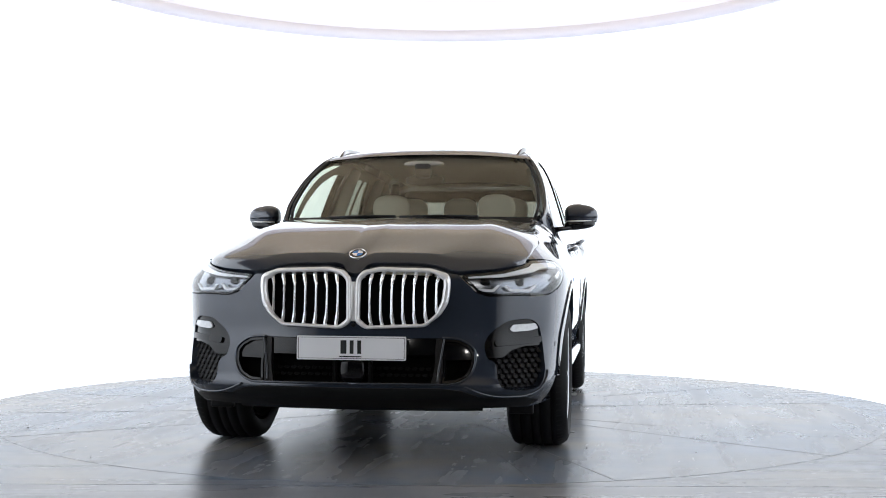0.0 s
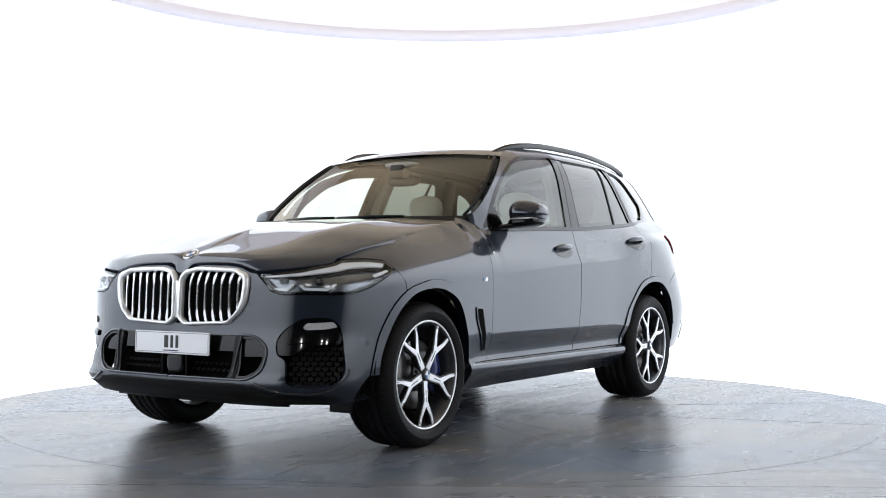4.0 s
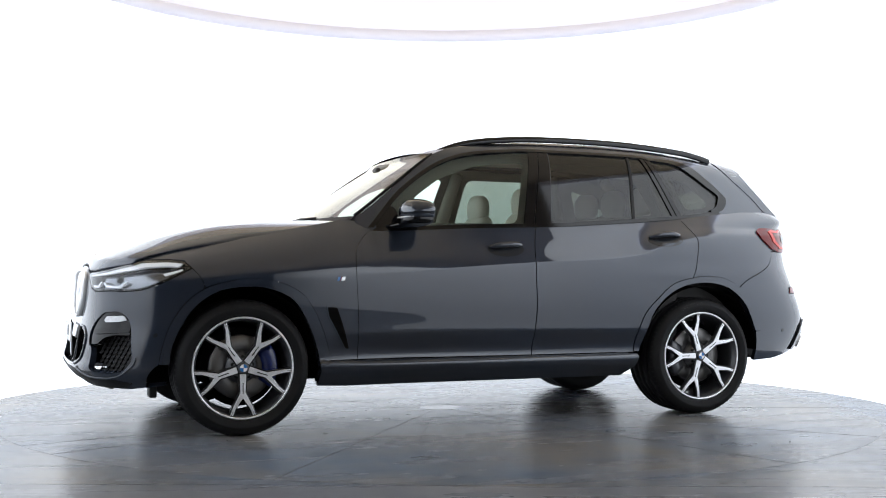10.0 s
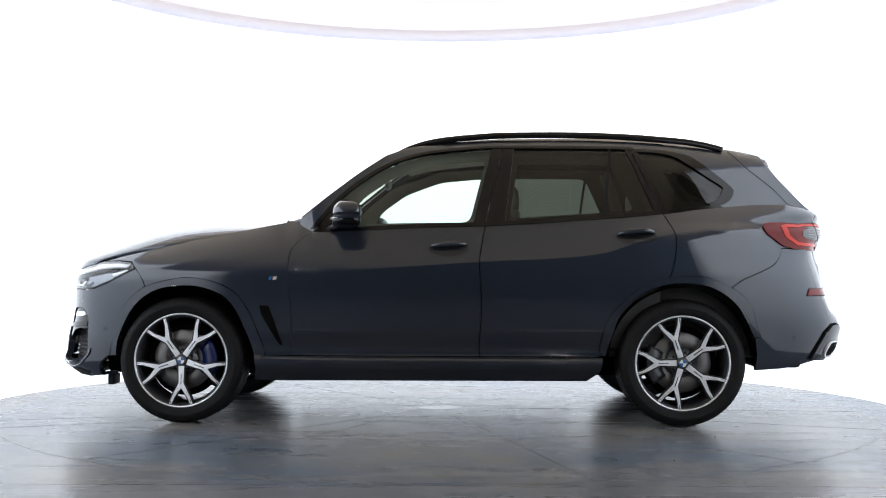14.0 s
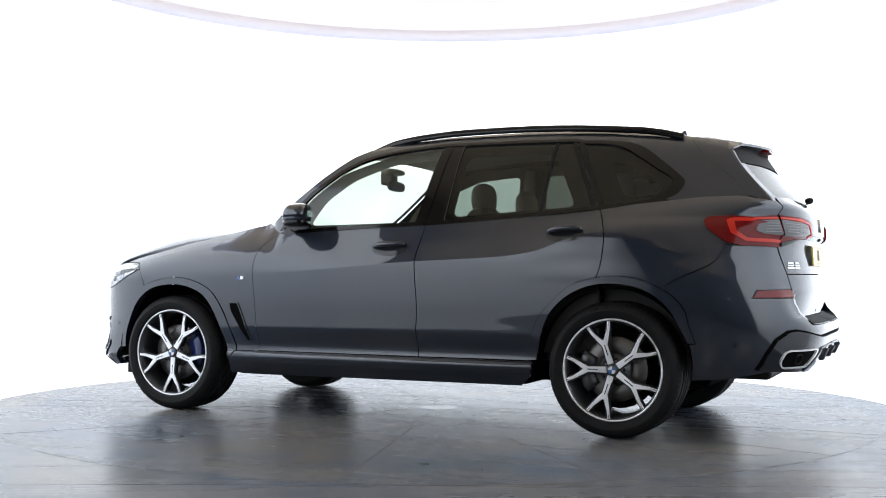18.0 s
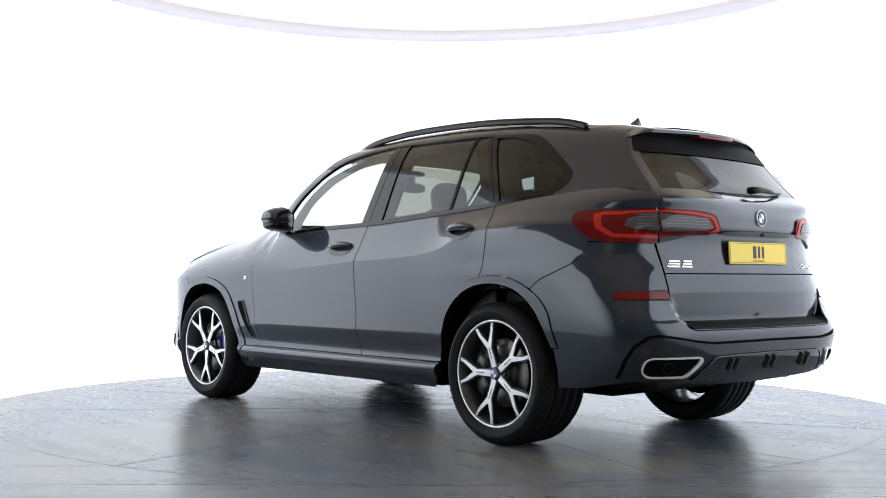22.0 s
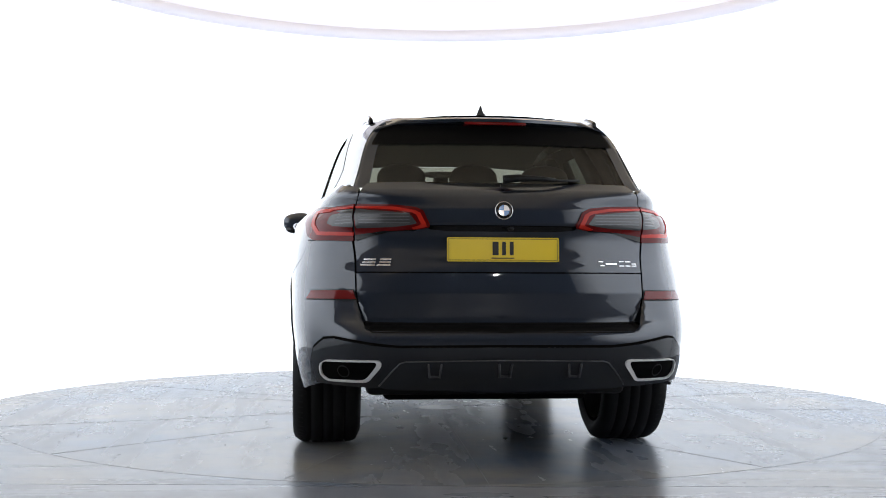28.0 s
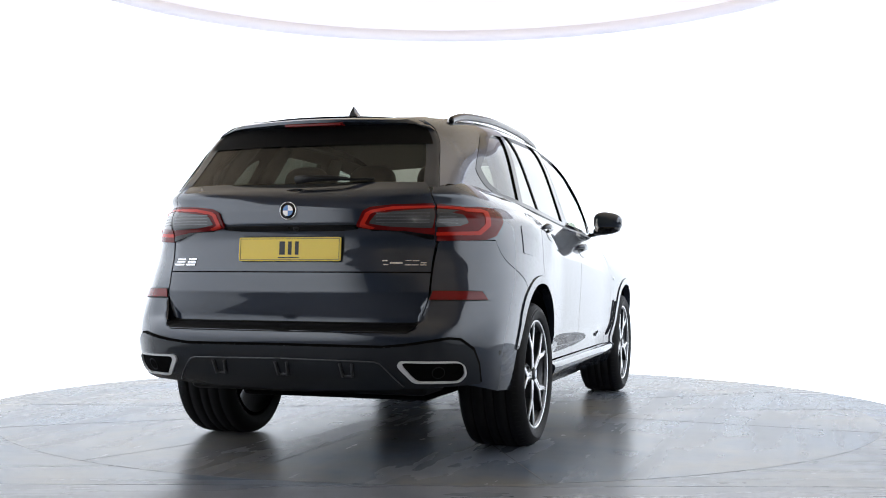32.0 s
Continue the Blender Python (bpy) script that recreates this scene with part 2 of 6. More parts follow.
def curve(*pairs):
    """A smooth curve through (x, y) pairs, as a function of an array."""
    p = sorted(pairs)
    xs, ys = np.array([q[0] for q in p], float), np.array([q[1] for q in p], float)
    d = np.diff(ys) / np.diff(xs)
    m = np.zeros(len(xs))
    m[0], m[-1] = d[0], d[-1]
    for i in range(1, len(xs) - 1):
        if d[i - 1] * d[i] > 0:
            w1, w2 = 2 * (xs[i + 1] - xs[i]) + xs[i] - xs[i - 1], xs[i + 1] - xs[i] + 2 * (xs[i] - xs[i - 1])
            m[i] = (w1 + w2) / (w1 / d[i - 1] + w2 / d[i])

    def f(x):
        x = np.clip(np.asarray(x, float), xs[0], xs[-1])
        i = np.clip(np.searchsorted(xs, x) - 1, 0, len(xs) - 2)
        h = xs[i + 1] - xs[i]
        t = (x - xs[i]) / h
        return ys[i] * (2 * t**3 - 3 * t**2 + 1) + h * m[i] * (t**3 - 2 * t**2 + t) + ys[i + 1] * (3 * t**2 - 2 * t**3) + h * m[i + 1] * (t**3 - t**2)
    return f


def step(a, b, x):
    t = np.clip((np.asarray(x, float) - a) / (b - a), 0, 1)
    return t * t * (3 - 2 * t)


def rounded(poly, r, n=5):
    """A polygon with its corners rounded."""
    out = []
    k = len(poly)
    for i in range(k):
        p, a, b = Vector(poly[i]), Vector(poly[i - 1]), Vector(poly[(i + 1) % k])
        da, db = (a - p), (b - p)
        ra, rb = min(r, da.length * 0.45), min(r, db.length * 0.45)
        p0, p1 = p + da.normalized() * ra, p + db.normalized() * rb
        for j in range(n + 1):
            t = j / n
            out.append(tuple(p0 * (1 - t) ** 2 + p * 2 * t * (1 - t) + p1 * t**2))
    return out


def dense(poly, step_len):
    out = []
    for i in range(len(poly)):
        a, b = np.array(poly[i - 1], float), np.array(poly[i], float)
        n = max(1, int(math.ceil(np.hypot(*(b - a)) / step_len)))
        out += [tuple(a + (b - a) * j / n) for j in range(n)]
    return out


def inside(px, py, poly):
    res = np.zeros(px.shape, bool)
    for i in range(len(poly)):
        (x0, y0), (x1, y1) = poly[i - 1], poly[i]
        if y0 == y1:
            continue
        c = ((y0 > py) != (y1 > py)) & (px < (x1 - x0) * (py - y0) / (y1 - y0) + x0)
        res ^= c
    return res


def edge_gap(px, py, poly):
    best = np.full(px.shape, 9.0)
    for i in range(len(poly)):
        a, b = np.array(poly[i - 1]), np.array(poly[i])
        d = b - a
        k = max(d @ d, 1e-12)
        t = np.clip(((px - a[0]) * d[0] + (py - a[1]) * d[1]) / k, 0, 1)
        best = np.minimum(best, np.hypot(px - a[0] - t * d[0], py - a[1] - t * d[1]))
    return best


def sheet(surf, poly, size=0.025, depth=0.02, lift=0.0, holes=(), side=1, join=False, creases=()):
    """A panel cut out of a surface (a function of two arrays) by an outline and holes, with edges turned inward by depth."""
    loops = [dense(poly, size)] + [dense(h, size) for h in holes]
    vs, es = [], []
    for lp in loops:
        k = len(vs)
        vs += lp
        es += [(k + i, k + (i + 1) % len(lp)) for i in range(len(lp))]
    a = np.array(loops[0])
    gx, gy = np.meshgrid(np.arange(a[:, 0].min() + size / 2, a[:, 0].max(), size), np.arange(a[:, 1].min() + size / 2, a[:, 1].max(), size))
    gx, gy = gx.ravel(), gy.ravel()
    ok = inside(gx, gy, loops[0]) & (edge_gap(gx, gy, loops[0]) > size * 0.55)
    for h in loops[1:]:
        ok &= ~inside(gx, gy, h) & (edge_gap(gx, gy, h) > size * 0.55)
    # rows of points close to either side of a crease keep it crisp
    for line in creases:
        cx = np.arange(a[:, 0].min() + size / 2, a[:, 0].max(), size)
        cy = line(cx)
        near = np.interp(gx, cx, cy)
        ok &= np.abs(gy - near) > size * 0.6
        for d in (-0.0035, 0.0035):
            keep = inside(cx, cy + d, loops[0]) & (edge_gap(cx, cy + d, loops[0]) > 0.004)
            vs += list(zip(cx[keep], (cy + d)[keep]))
    vs += list(zip(gx[ok], gy[ok]))
    vv, ee, ff, *_ = delaunay_2d_cdt([Vector(v) for v in vs], es, [], 1, 1e-6)
    uv = np.array([tuple(v) for v in vv])
    if holes:
        mid = np.array([uv[list(f)].mean(axis=0) for f in ff])
        cut = np.zeros(len(ff), bool)
        for h in loops[1:]:
            cut |= inside(mid[:, 0], mid[:, 1], h)
        ff = [f for f, c in zip(ff, cut) if not c]
    p = surf(uv[:, 0], uv[:, 1])
    e = 1e-3
    du = surf(uv[:, 0] + e, uv[:, 1]) - surf(uv[:, 0] - e, uv[:, 1])
    dv = surf(uv[:, 0], uv[:, 1] + e) - surf(uv[:, 0], uv[:, 1] - e)
    nrm = np.cross(du, dv)
    nrm /= np.maximum(np.linalg.norm(nrm, axis=1, keepdims=True), 1e-9)
    if np.mean(np.sum(nrm * (p - np.array([0, 0, 0.8])), axis=1)) < 0:
        nrm = -nrm
    bm = bmesh.new()
    q = p + nrm * lift
    lay = bm.verts.layers.float_vector.new("skin")
    verts = [bm.verts.new(c) for c in q]
    for v, n in zip(verts, nrm):
        v[lay] = n
    for f in ff:
        i, j, k = f[:3]
        if np.dot(np.cross(q[j] - q[i], q[k] - q[i]), nrm[i]) < 0:
            f = f[::-1]
        try:
            bm.faces.new([verts[n] for n in f])
        except ValueError:
            pass
    if depth:
        rim = [ed for ed in bm.edges if len(ed.link_faces) == 1]
        low = {}
        for ed in rim:
            for v in ed.verts:
                if v not in low:
                    low[v] = bm.verts.new(v.co - Vector(nrm[v.index if v.index >= 0 else 0]) * 0)
        bm.verts.index_update()
        for v, w in low.items():
            w.co = v.co - Vector(nrm[v.index]) * depth
        for ed in rim:
            if join and max(abs(v.co.y) for v in ed.verts) < 1e-4:
                continue
            lp = ed.link_loops[0]
            v0, v1 = lp.vert, lp.link_loop_next.vert
            bm.faces.new((v1, v0, low[v0], low[v1])).material_index = 1
            ed.smooth = False
    if join:
        g = bm.verts[:] + bm.edges[:] + bm.faces[:]
        r = bmesh.ops.duplicate(bm, geom=g)
        new_v = [x for x in r["geom"] if isinstance(x, bmesh.types.BMVert)]
        new_f = [x for x in r["geom"] if isinstance(x, bmesh.types.BMFace)]
        for v in new_v:
            v.co.y = -v.co.y
            n = v[lay]
            v[lay] = (n[0], -n[1], n[2])
        bmesh.ops.reverse_faces(bm, faces=new_f)
        bmesh.ops.remove_doubles(bm, verts=[v for v in bm.verts if abs(v.co.y) < 1e-4], dist=2e-4)
    elif side < 0:
        for v in bm.verts:
            v.co.y = -v.co.y
            n = v[lay]
            v[lay] = (n[0], -n[1], n[2])
        bmesh.ops.reverse_faces(bm, faces=bm.faces)
    return bm


# ---- the studio ----
def arc_wall(bm, r0, r1, z0, z1, a0, a1, n=120):
    rows = []
    for i in range(n + 1):
        t = radians(a0 + (a1 - a0) * i / n)
        c, s = math.cos(t), math.sin(t)
        rows.append([bm.verts.new((r * c, r * s, z)) for r, z in ((r0, z0), (r0, z1), (r1, z1), (r1, z0))])
    for p, q in zip(rows, rows[1:]):
        for k in range(4):
            bm.faces.new((p[k], p[(k + 1) % 4], q[(k + 1) % 4], q[k]))
    if abs(a1 - a0) < 359:
        bm.faces.new(rows[0])
        bm.faces.new(rows[-1][::-1])
    else:
        bmesh.ops.remove_doubles(bm, verts=bm.verts, dist=1e-4)
    bmesh.ops.recalc_face_normals(bm, faces=bm.faces)
    return bm


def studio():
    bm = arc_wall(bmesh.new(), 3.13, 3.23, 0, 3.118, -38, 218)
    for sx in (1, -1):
        # from the curve the wall runs on straight, out of view, to the opening
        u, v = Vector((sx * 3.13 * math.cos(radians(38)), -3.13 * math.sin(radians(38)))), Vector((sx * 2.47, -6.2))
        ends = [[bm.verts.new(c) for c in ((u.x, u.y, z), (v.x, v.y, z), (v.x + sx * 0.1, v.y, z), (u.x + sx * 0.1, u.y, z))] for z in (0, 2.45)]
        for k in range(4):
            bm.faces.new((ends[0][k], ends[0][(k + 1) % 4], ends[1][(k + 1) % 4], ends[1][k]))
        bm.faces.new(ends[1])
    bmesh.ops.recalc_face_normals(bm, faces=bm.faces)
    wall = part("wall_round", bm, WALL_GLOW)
    tagged(wall, "seamless white wall curving round the turntable, open towards the camera, glowing in place of unseen lamps", "wall", kind="structure")
    # unseen boards, added so that the upper doors mirror brown instead of white
    bm = bmesh.new()
    for sx in (1, -1):
        u, v = Vector((sx * 3.13 * math.cos(radians(38)), -3.13 * math.sin(radians(38)))), Vector((sx * 2.47, -6.2))
        ends = [[bm.verts.new(c) for c in ((u.x, u.y, z), (v.x, v.y, z), (v.x + sx * 0.1, v.y, z), (u.x + sx * 0.1, u.y, z))] for z in (2.45, 3.27)]
        for k in range(4):
            bm.faces.new((ends[0][k], ends[0][(k + 1) % 4], ends[1][(k + 1) % 4], ends[1][k]))
    bmesh.ops.recalc_face_normals(bm, faces=bm.faces)
    tagged(part("reflection_boards", bm, REFLECT_BROWN, smooth=False), "unseen brown boards added above the side walls to darken what the paint mirrors", "wall", kind="structure")
    lip = part("trim", arc_wall(bmesh.new(), 3.10, 3.13, 3.118, 3.225, -38, 218), RIM_GLOW)
    tagged(lip, "pale lilac white rim along the top of the round wall, with a faint glow added", "trim", kind="structure")
    # this arc covers only the stretch in the camera's view
    up = part("wall_upper", arc_wall(bmesh.new(), 3.13, 3.23, 3.118, 3.75, 20, 160), UPPER_GLOW)
    tagged(up, "white upper band of the round wall above its rim, with a glow added", "wall", kind="structure")
    # unseen ceiling; its back is raised to stay out of the camera's view
    bm = bmesh.new()
    box(bm, -3.6, 3.6, -9.5, 1.1, 3.27, 3.87)
    box(bm, -3.6, 3.6, 1.1, 3.6, 3.75, 3.87)
    tagged(part("ceiling", bm, CEIL_TAN, smooth=False), "buff board ceiling over the turntable and the camera, raised at the back", "ceiling", kind="structure")
    bm = bmesh.new()
    x0, x1, y0, y1, h, w = -6, 6, -12, 5, 4.5, 0.15
    box(bm, x0 - w, x1 + w, y0 - w, y0, 0, h)
    box(bm, x0 - w, x1 + w, y1, y1 + w, 0, h)
    box(bm, x0 - w, x0, y0, y1, 0, h)
    box(bm, x1, x1 + w, y0, y1, 0, h)
    tagged(part("wall_room", bm, ROOM_DARK, smooth=False), "dark painted walls of the hall behind the camera", "wall", kind="structure")
    bm = box(bmesh.new(), x0 - w, x1 + w, y0 - w, y1 + w, h, h + w)
    tagged(part("ceiling_room", bm, ROOM_DARK, smooth=False), "dark ceiling of the hall", "ceiling", kind="structure")
    # the floor round the turntable ends in a straight joint towards the hall
    bm = box(bmesh.new(), x0, x1, -2.787, y1, -0.2, -0.001)
    tagged(part("floor", bm, CONCRETE, smooth=False), "worn polished grey concrete floor round the turntable", "floor", kind="structure")
    bm = box(bmesh.new(), x0, x1, y0, -2.793, -0.2, -0.001)
    tagged(part("floor_hall", bm, CONCRETE_OUT, smooth=False), "plain grey concrete floor of the hall in front of the turntable", "floor", kind="structure")
    bm = box(bmesh.new(), x0, x1, -2.793, -2.787, -0.2, -0.008)
    tagged(part("floor_joint", bm, SEAM, smooth=False), "dark joint between the two concrete floors", "floor", kind="structure")


studio()
table = empty("turntable", "round polished grey concrete turntable with dark joints", "turntable")
bm = lathe(bmesh.new(), [(0.0001, 0.0), (0.5, 0.0), (1.2, 0.0), (2.0, 0.0), (2.7762, 0.0), (2.777, -0.0005), (2.777, -0.05)], 160, "z")
part("turntable_deck", bm, CONCRETE, table, smooth=False)

# ---- the car's surfaces ----
# Car space: x forward, y to its left, z up; the origin lies on the turntable's axis.
XF = curve((0.20, 2.21), (0.27, 2.29), (0.33, 2.37), (0.37, 2.39), (0.42, 2.37), (0.55, 2.352), (0.65, 2.335), (0.75, 2.33), (0.88, 2.322), (0.93, 2.30), (0.985, 2.25), (1.04, 2.13), (1.1, 1.98))
XR = curve((0.25, 2.25), (0.36, 2.38), (0.44, 2.455), (0.52, 2.49), (0.60, 2.505), (0.65, 2.49), (0.70, 2.455), (0.80, 2.437), (0.90, 2.428), (0.96, 2.417), (1.05, 2.403), (1.095, 2.412), (1.125, 2.437), (1.18, 2.437), (1.24, 2.424), (1.268, 2.408), (1.29, 2.368), (1.36, 2.28), (1.45, 2.2))
# the corners run straight down past the lamp line, without the lid's folds
XQ = curve((0.25, 2.25), (0.36, 2.38), (0.44, 2.445), (0.52, 2.480), (0.60, 2.490), (0.72, 2.472), (0.90, 2.437), (1.05, 2.422), (1.18, 2.424), (1.24, 2.420), (1.268, 2.406), (1.29, 2.368), (1.36, 2.28), (1.45, 2.2))
LID_EDGE = curve((0.60, 0.612), (0.64, 0.622), (0.668, 0.634), (0.745, 0.660), (0.80, 0.673), (1.0, 0.675))
# the lower lid is drawn in behind the ledge of the bumper
LEDGE = curve((0.60, 0.0), (0.635, 0.0), (0.65, -0.022), (0.664, -0.072), (0.70, -0.042), (0.796, -0.004), (0.81, 0.0), (1.0, 0.0))
W_FRONT = curve((0.18, 0.86), (0.27, 0.91), (0.36, 0.945), (0.5, 0.96), (0.7, 0.977), (0.86, 0.985))
W_MID = curve((0.2, 0.80), (0.255, 0.855), (0.31, 0.915), (0.35, 0.953), (0.372, 0.962), (0.389, 0.956), (0.405, 0.910), (0.43, 0.905), (0.555, 0.9515), (0.563, 0.9535), (0.60, 0.9555), (0.75, 0.965), (0.965, 0.971), (1.1, 0.962))
W_REAR = curve((0.25, 0.90), (0.36, 0.935), (0.55, 0.965), (0.7, 0.98), (0.88, 0.985), (1.0, 0.970), (1.15, 0.932), (1.2, 0.915))
ZS = curve((-2.3, 1.15), (-1.6, 1.15), (-1.4, 1.135), (-1.2, 1.09), (-1.0, 1.025), (-0.8, 0.998), (-0.25, 0.968), (0.3, 0.93), (0.87, 0.885), (1.5, 0.86), (2.2, 0.80))
ZE = curve((-2.4, 1.36), (-1.9, 1.33), (-1.7, 1.305), (-1.36, 1.262), (-0.74, 1.213), (-0.29, 1.187), (0.11, 1.175), (0.44, 1.158), (0.74, 1.152), (0.84, 1.185), (0.94, 1.198), (1.2, 1.15), (1.5, 1.095), (1.95, 1.0), (2.2, 0.94))
YE = curve((-2.4, 0.725), (-1.9, 0.76), (-1.7, 0.797), (-1.36, 0.853), (-0.74, 0.882), (-0.2, 0.887), (0.44, 0.884), (0.70, 0.866), (0.82, 0.812), (0.94, 0.762), (1.2, 0.775), (1.5, 0.80), (1.95, 0.835), (2.2, 0.85))
ROLL = curve((-2.2, 1.6), (-1.5, 1.25), (-1.0, 1.06), (-0.6, 1.0), (0.1, 1.0), (0.45, 1.25), (0.7, 1.7), (0.9, 2.1), (1.2, 2.15), (2.0, 2.1))
HAUNCH = curve((0.85, 0.0), (0.95, 0.006), (1.05, 0.022), (1.12, 0.034), (1.18, 0.036), (1.3, 0.03))
XCAP = 1.5


def PF(z):
    return 3.8 - 0.35 * step(0.42, 0.62, z)


def PR(z):
    return 4.5 - 1.3 * step(0.55, 1.0, z) + 2.4 * step(1.20, 1.34, z)


def half_width(x, z):
    x, z = np.asarray(x, float), np.asarray(z, float)
    wf, wr = step(0.55, 1.4, x), step(-0.75, -1.45, x)
    w = W_FRONT(z) * wf + W_REAR(z) * wr + W_MID(z) * (1 - wf - wr)
    # the haunch over the rear wheel stands upright as far as the shoulder
    w = w + HAUNCH(z) * step(-0.8, -1.25, x) * step(-2.0, -1.45, x)
    zs, ze = ZS(x), ZE(x)
    h = np.clip((z - zs) / (ze - zs), 0, 1.35)
    return w - (w - YE(x)) * h ** ROLL(x)


def arc_table(p, depth, w):
    f = np.linspace(0, math.pi / 2, 1200)
    xx, yy = depth * np.sin(f) ** (2 / p), w * np.cos(f) ** (2 / p)
    s = np.concatenate([[0], np.cumsum(np.hypot(np.diff(xx), np.diff(yy)))])
    return s, f, yy / w


SF, FF, BF = arc_table(3.6, 0.86, 0.97)
SR, FR, BR = arc_table(3.8, 0.94, 0.96)
S_FRONT, S_REAR = XCAP + SF[-1], -XCAP - SR[-1]


def body(s, z):
    """The painted side with the nose and the tail: s runs from the tail's middle round to the nose's middle."""
    s, z = np.asarray(s, float), np.asarray(z, float)
    over = np.clip(s - XCAP, 0, None)
    under = np.clip(-XCAP - s, 0, None)
    ff, fr = np.interp(over, SF, FF), np.interp(under, SR, FR)
    pf, pr = PF(z), PR(z)
    across = np.cos(fr) ** (2 / pr)
    lid = step(0.84, 0.70, across)
    xr = XR(z) * lid + XQ(z) * (1 - lid) + LEDGE(z) * step(LID_EDGE(z) + 0.006, LID_EDGE(z) - 0.014, 0.98 * across)
    x = np.where(s > XCAP, XCAP + (XF(z) - XCAP) * np.sin(ff) ** (2 / pf), np.where(s < -XCAP, -XCAP - (xr - XCAP) * np.sin(fr) ** (2 / pr), s))
    xs = np.where(x > 1.7, 1.7 + 0.4 * np.tanh((x - 1.7) / 0.4), np.where(x < -1.7, -1.7 - 0.6 * np.tanh((-1.7 - x) / 0.6), x))
    y = half_width(xs, z)
    y = y * np.where(s > XCAP, np.cos(ff) ** (2 / pf), np.where(s < -XCAP, np.cos(fr) ** (2 / pr), 1.0))
    y = y - np.where(s > S_FRONT, s - S_FRONT, 0) - np.where(s < S_REAR, S_REAR - s, 0)
    return np.stack([x, y, z], 1)


def nose(y, z):
    """s of the nose at that distance from the middle."""
    k = float(np.clip(y / half_width(2.05, z), 0, 1))
    return float(XCAP + np.interp(math.acos(k ** (PF(z) / 2)), FF, SF))


def tail(y, z):
    k = float(np.clip(y / half_width(-2.2, z), 0, 1))
    return float(-XCAP - np.interp(math.acos(k ** (PR(z) / 2)), FR, SR))


def at_x(x, z):
    """s of a place on the side by its x."""
    if abs(x) <= XCAP:
        return x
    if x > 0:
        r = min(1.0, (x - XCAP) / (float(XF(z)) - XCAP))
        return float(XCAP + np.interp(math.asin(r ** (PF(z) / 2)), FF, SF))
    r = min(1.0, (-x - XCAP) / (float(XR(z)) - XCAP))
    return float(-XCAP - np.interp(math.asin(r ** (PR(z) / 2)), FR, SR))


def sz(*pts):
    """Outline points on the body: ('x', x, z) by length, ('n', y, z) on the nose, ('t', y, z) on the tail; plain pairs are x, z."""
    out = []
    for p in pts:
        if len(p) == 2:
            out.append((at_x(*p), p[1]))
        elif p[0] == "n":
            out.append((nose(p[1], p[2]), p[2]))
        elif p[0] == "t":
            out.append((tail(p[1], p[2]), p[2]))
        else:
            out.append((at_x(p[1], p[2]), p[2]))
    return out


ZB = curve((0.95, 1.13), (0.7, 1.145), (0.44, 1.158), (0.11, 1.175), (-0.29, 1.187), (-0.74, 1.213), (-1.36, 1.262), (-1.7, 1.30), (-2.3, 1.345))
YB = curve((1.0, 0.735), (0.9, 0.765), (0.8, 0.825), (0.7, 0.858), (0.44, 0.880), (-0.3, 0.886), (-0.9, 0.876), (-1.36, 0.848), (-1.7, 0.785), (-2.0, 0.725), (-2.3, 0.648))
ZR = curve((0.9, 1.70), (0.5, 1.70), (0.2, 1.735), (-0.06, 1.755), (-0.42, 1.775), (-0.8, 1.778), (-1.12, 1.770), (-1.47, 1.745), (-1.79, 1.712), (-2.1, 1.66), (-2.3, 1.62))


def house(x, z):
    """The glazed upper side: x and z give y."""
    x, z = np.asarray(x, float), np.asarray(z, float)
    h = np.clip((z - ZB(x)) / (ZR(x) - ZB(x)), -0.2, 0.985)
    y = YB(x) * (1 - (0.20 + 0.015 * step(-1.7, -2.1, x)) * h) * (1 - np.clip(h, 0, 1) ** 6) ** (1 / 6)
    return np.stack([x, y, z], 1)


def roof_y(x, z):
    return float(house(np.array([x]), np.array([z]))[0, 1])


# side lines of the greenhouse: the edge of the roof skin, the windscreen pillar and the rear pillar
EDGE_Z = curve((0.30, 1.632), (0.2, 1.672), (0.08, 1.695), (-0.06, 1.712), (-0.42, 1.738), (-0.8, 1.742), (-1.12, 1.736), (-1.47, 1.712), (-1.79, 1.68), (-2.05, 1.64))
PILLAR_X = curve((1.15, 0.93), (1.25, 0.80), (1.39, 0.625), (1.53, 0.445), (1.632, 0.30))
BACK_X = curve((1.30, -2.27), (1.33, -2.245), (1.42, -2.16), (1.52, -2.08), (1.60, -2.03), (1.66, -1.99))


def screen(v, z):
    """The windscreen: v from -1 to 1 across, bowed forward in the middle."""
    z = np.asarray(z, float)
    x = PILLAR_X(z)
    y = house(x, z)[:, 1]
    return np.stack([x + (0.16 - 0.085 * step(1.2, 1.66, z)) * (1 - np.abs(v) ** 2.2) - 0.01, v * y * 0.985, z + 0.0 * v], 1)


def back_glass(v, z):
    z = np.asarray(z, float)
    x = BACK_X(z)
    y = house(np.maximum(x, -2.25), z)[:, 1]
    return np.stack([x - 0.09 * (1 - np.abs(v) ** 2.4), v * y * 0.995, z + 0.0 * v], 1)


def roof(x, v):
    """The roof skin between its edges: v from -1 to 1 across."""
    x = np.asarray(x, float)
    ze = EDGE_Z(x)
    y = house(x, ze)[:, 1]
    return np.stack([x + 0.055 * step(-0.1, 0.3, x) * (1 - v**2) - 0.07 * step(-1.6, -2.0, x) * (1 - v**2), v * y, ze + (0.034 - 0.006 * step(0.0, -1.2, x)) * (1 - np.abs(v) ** 2.5)], 1)


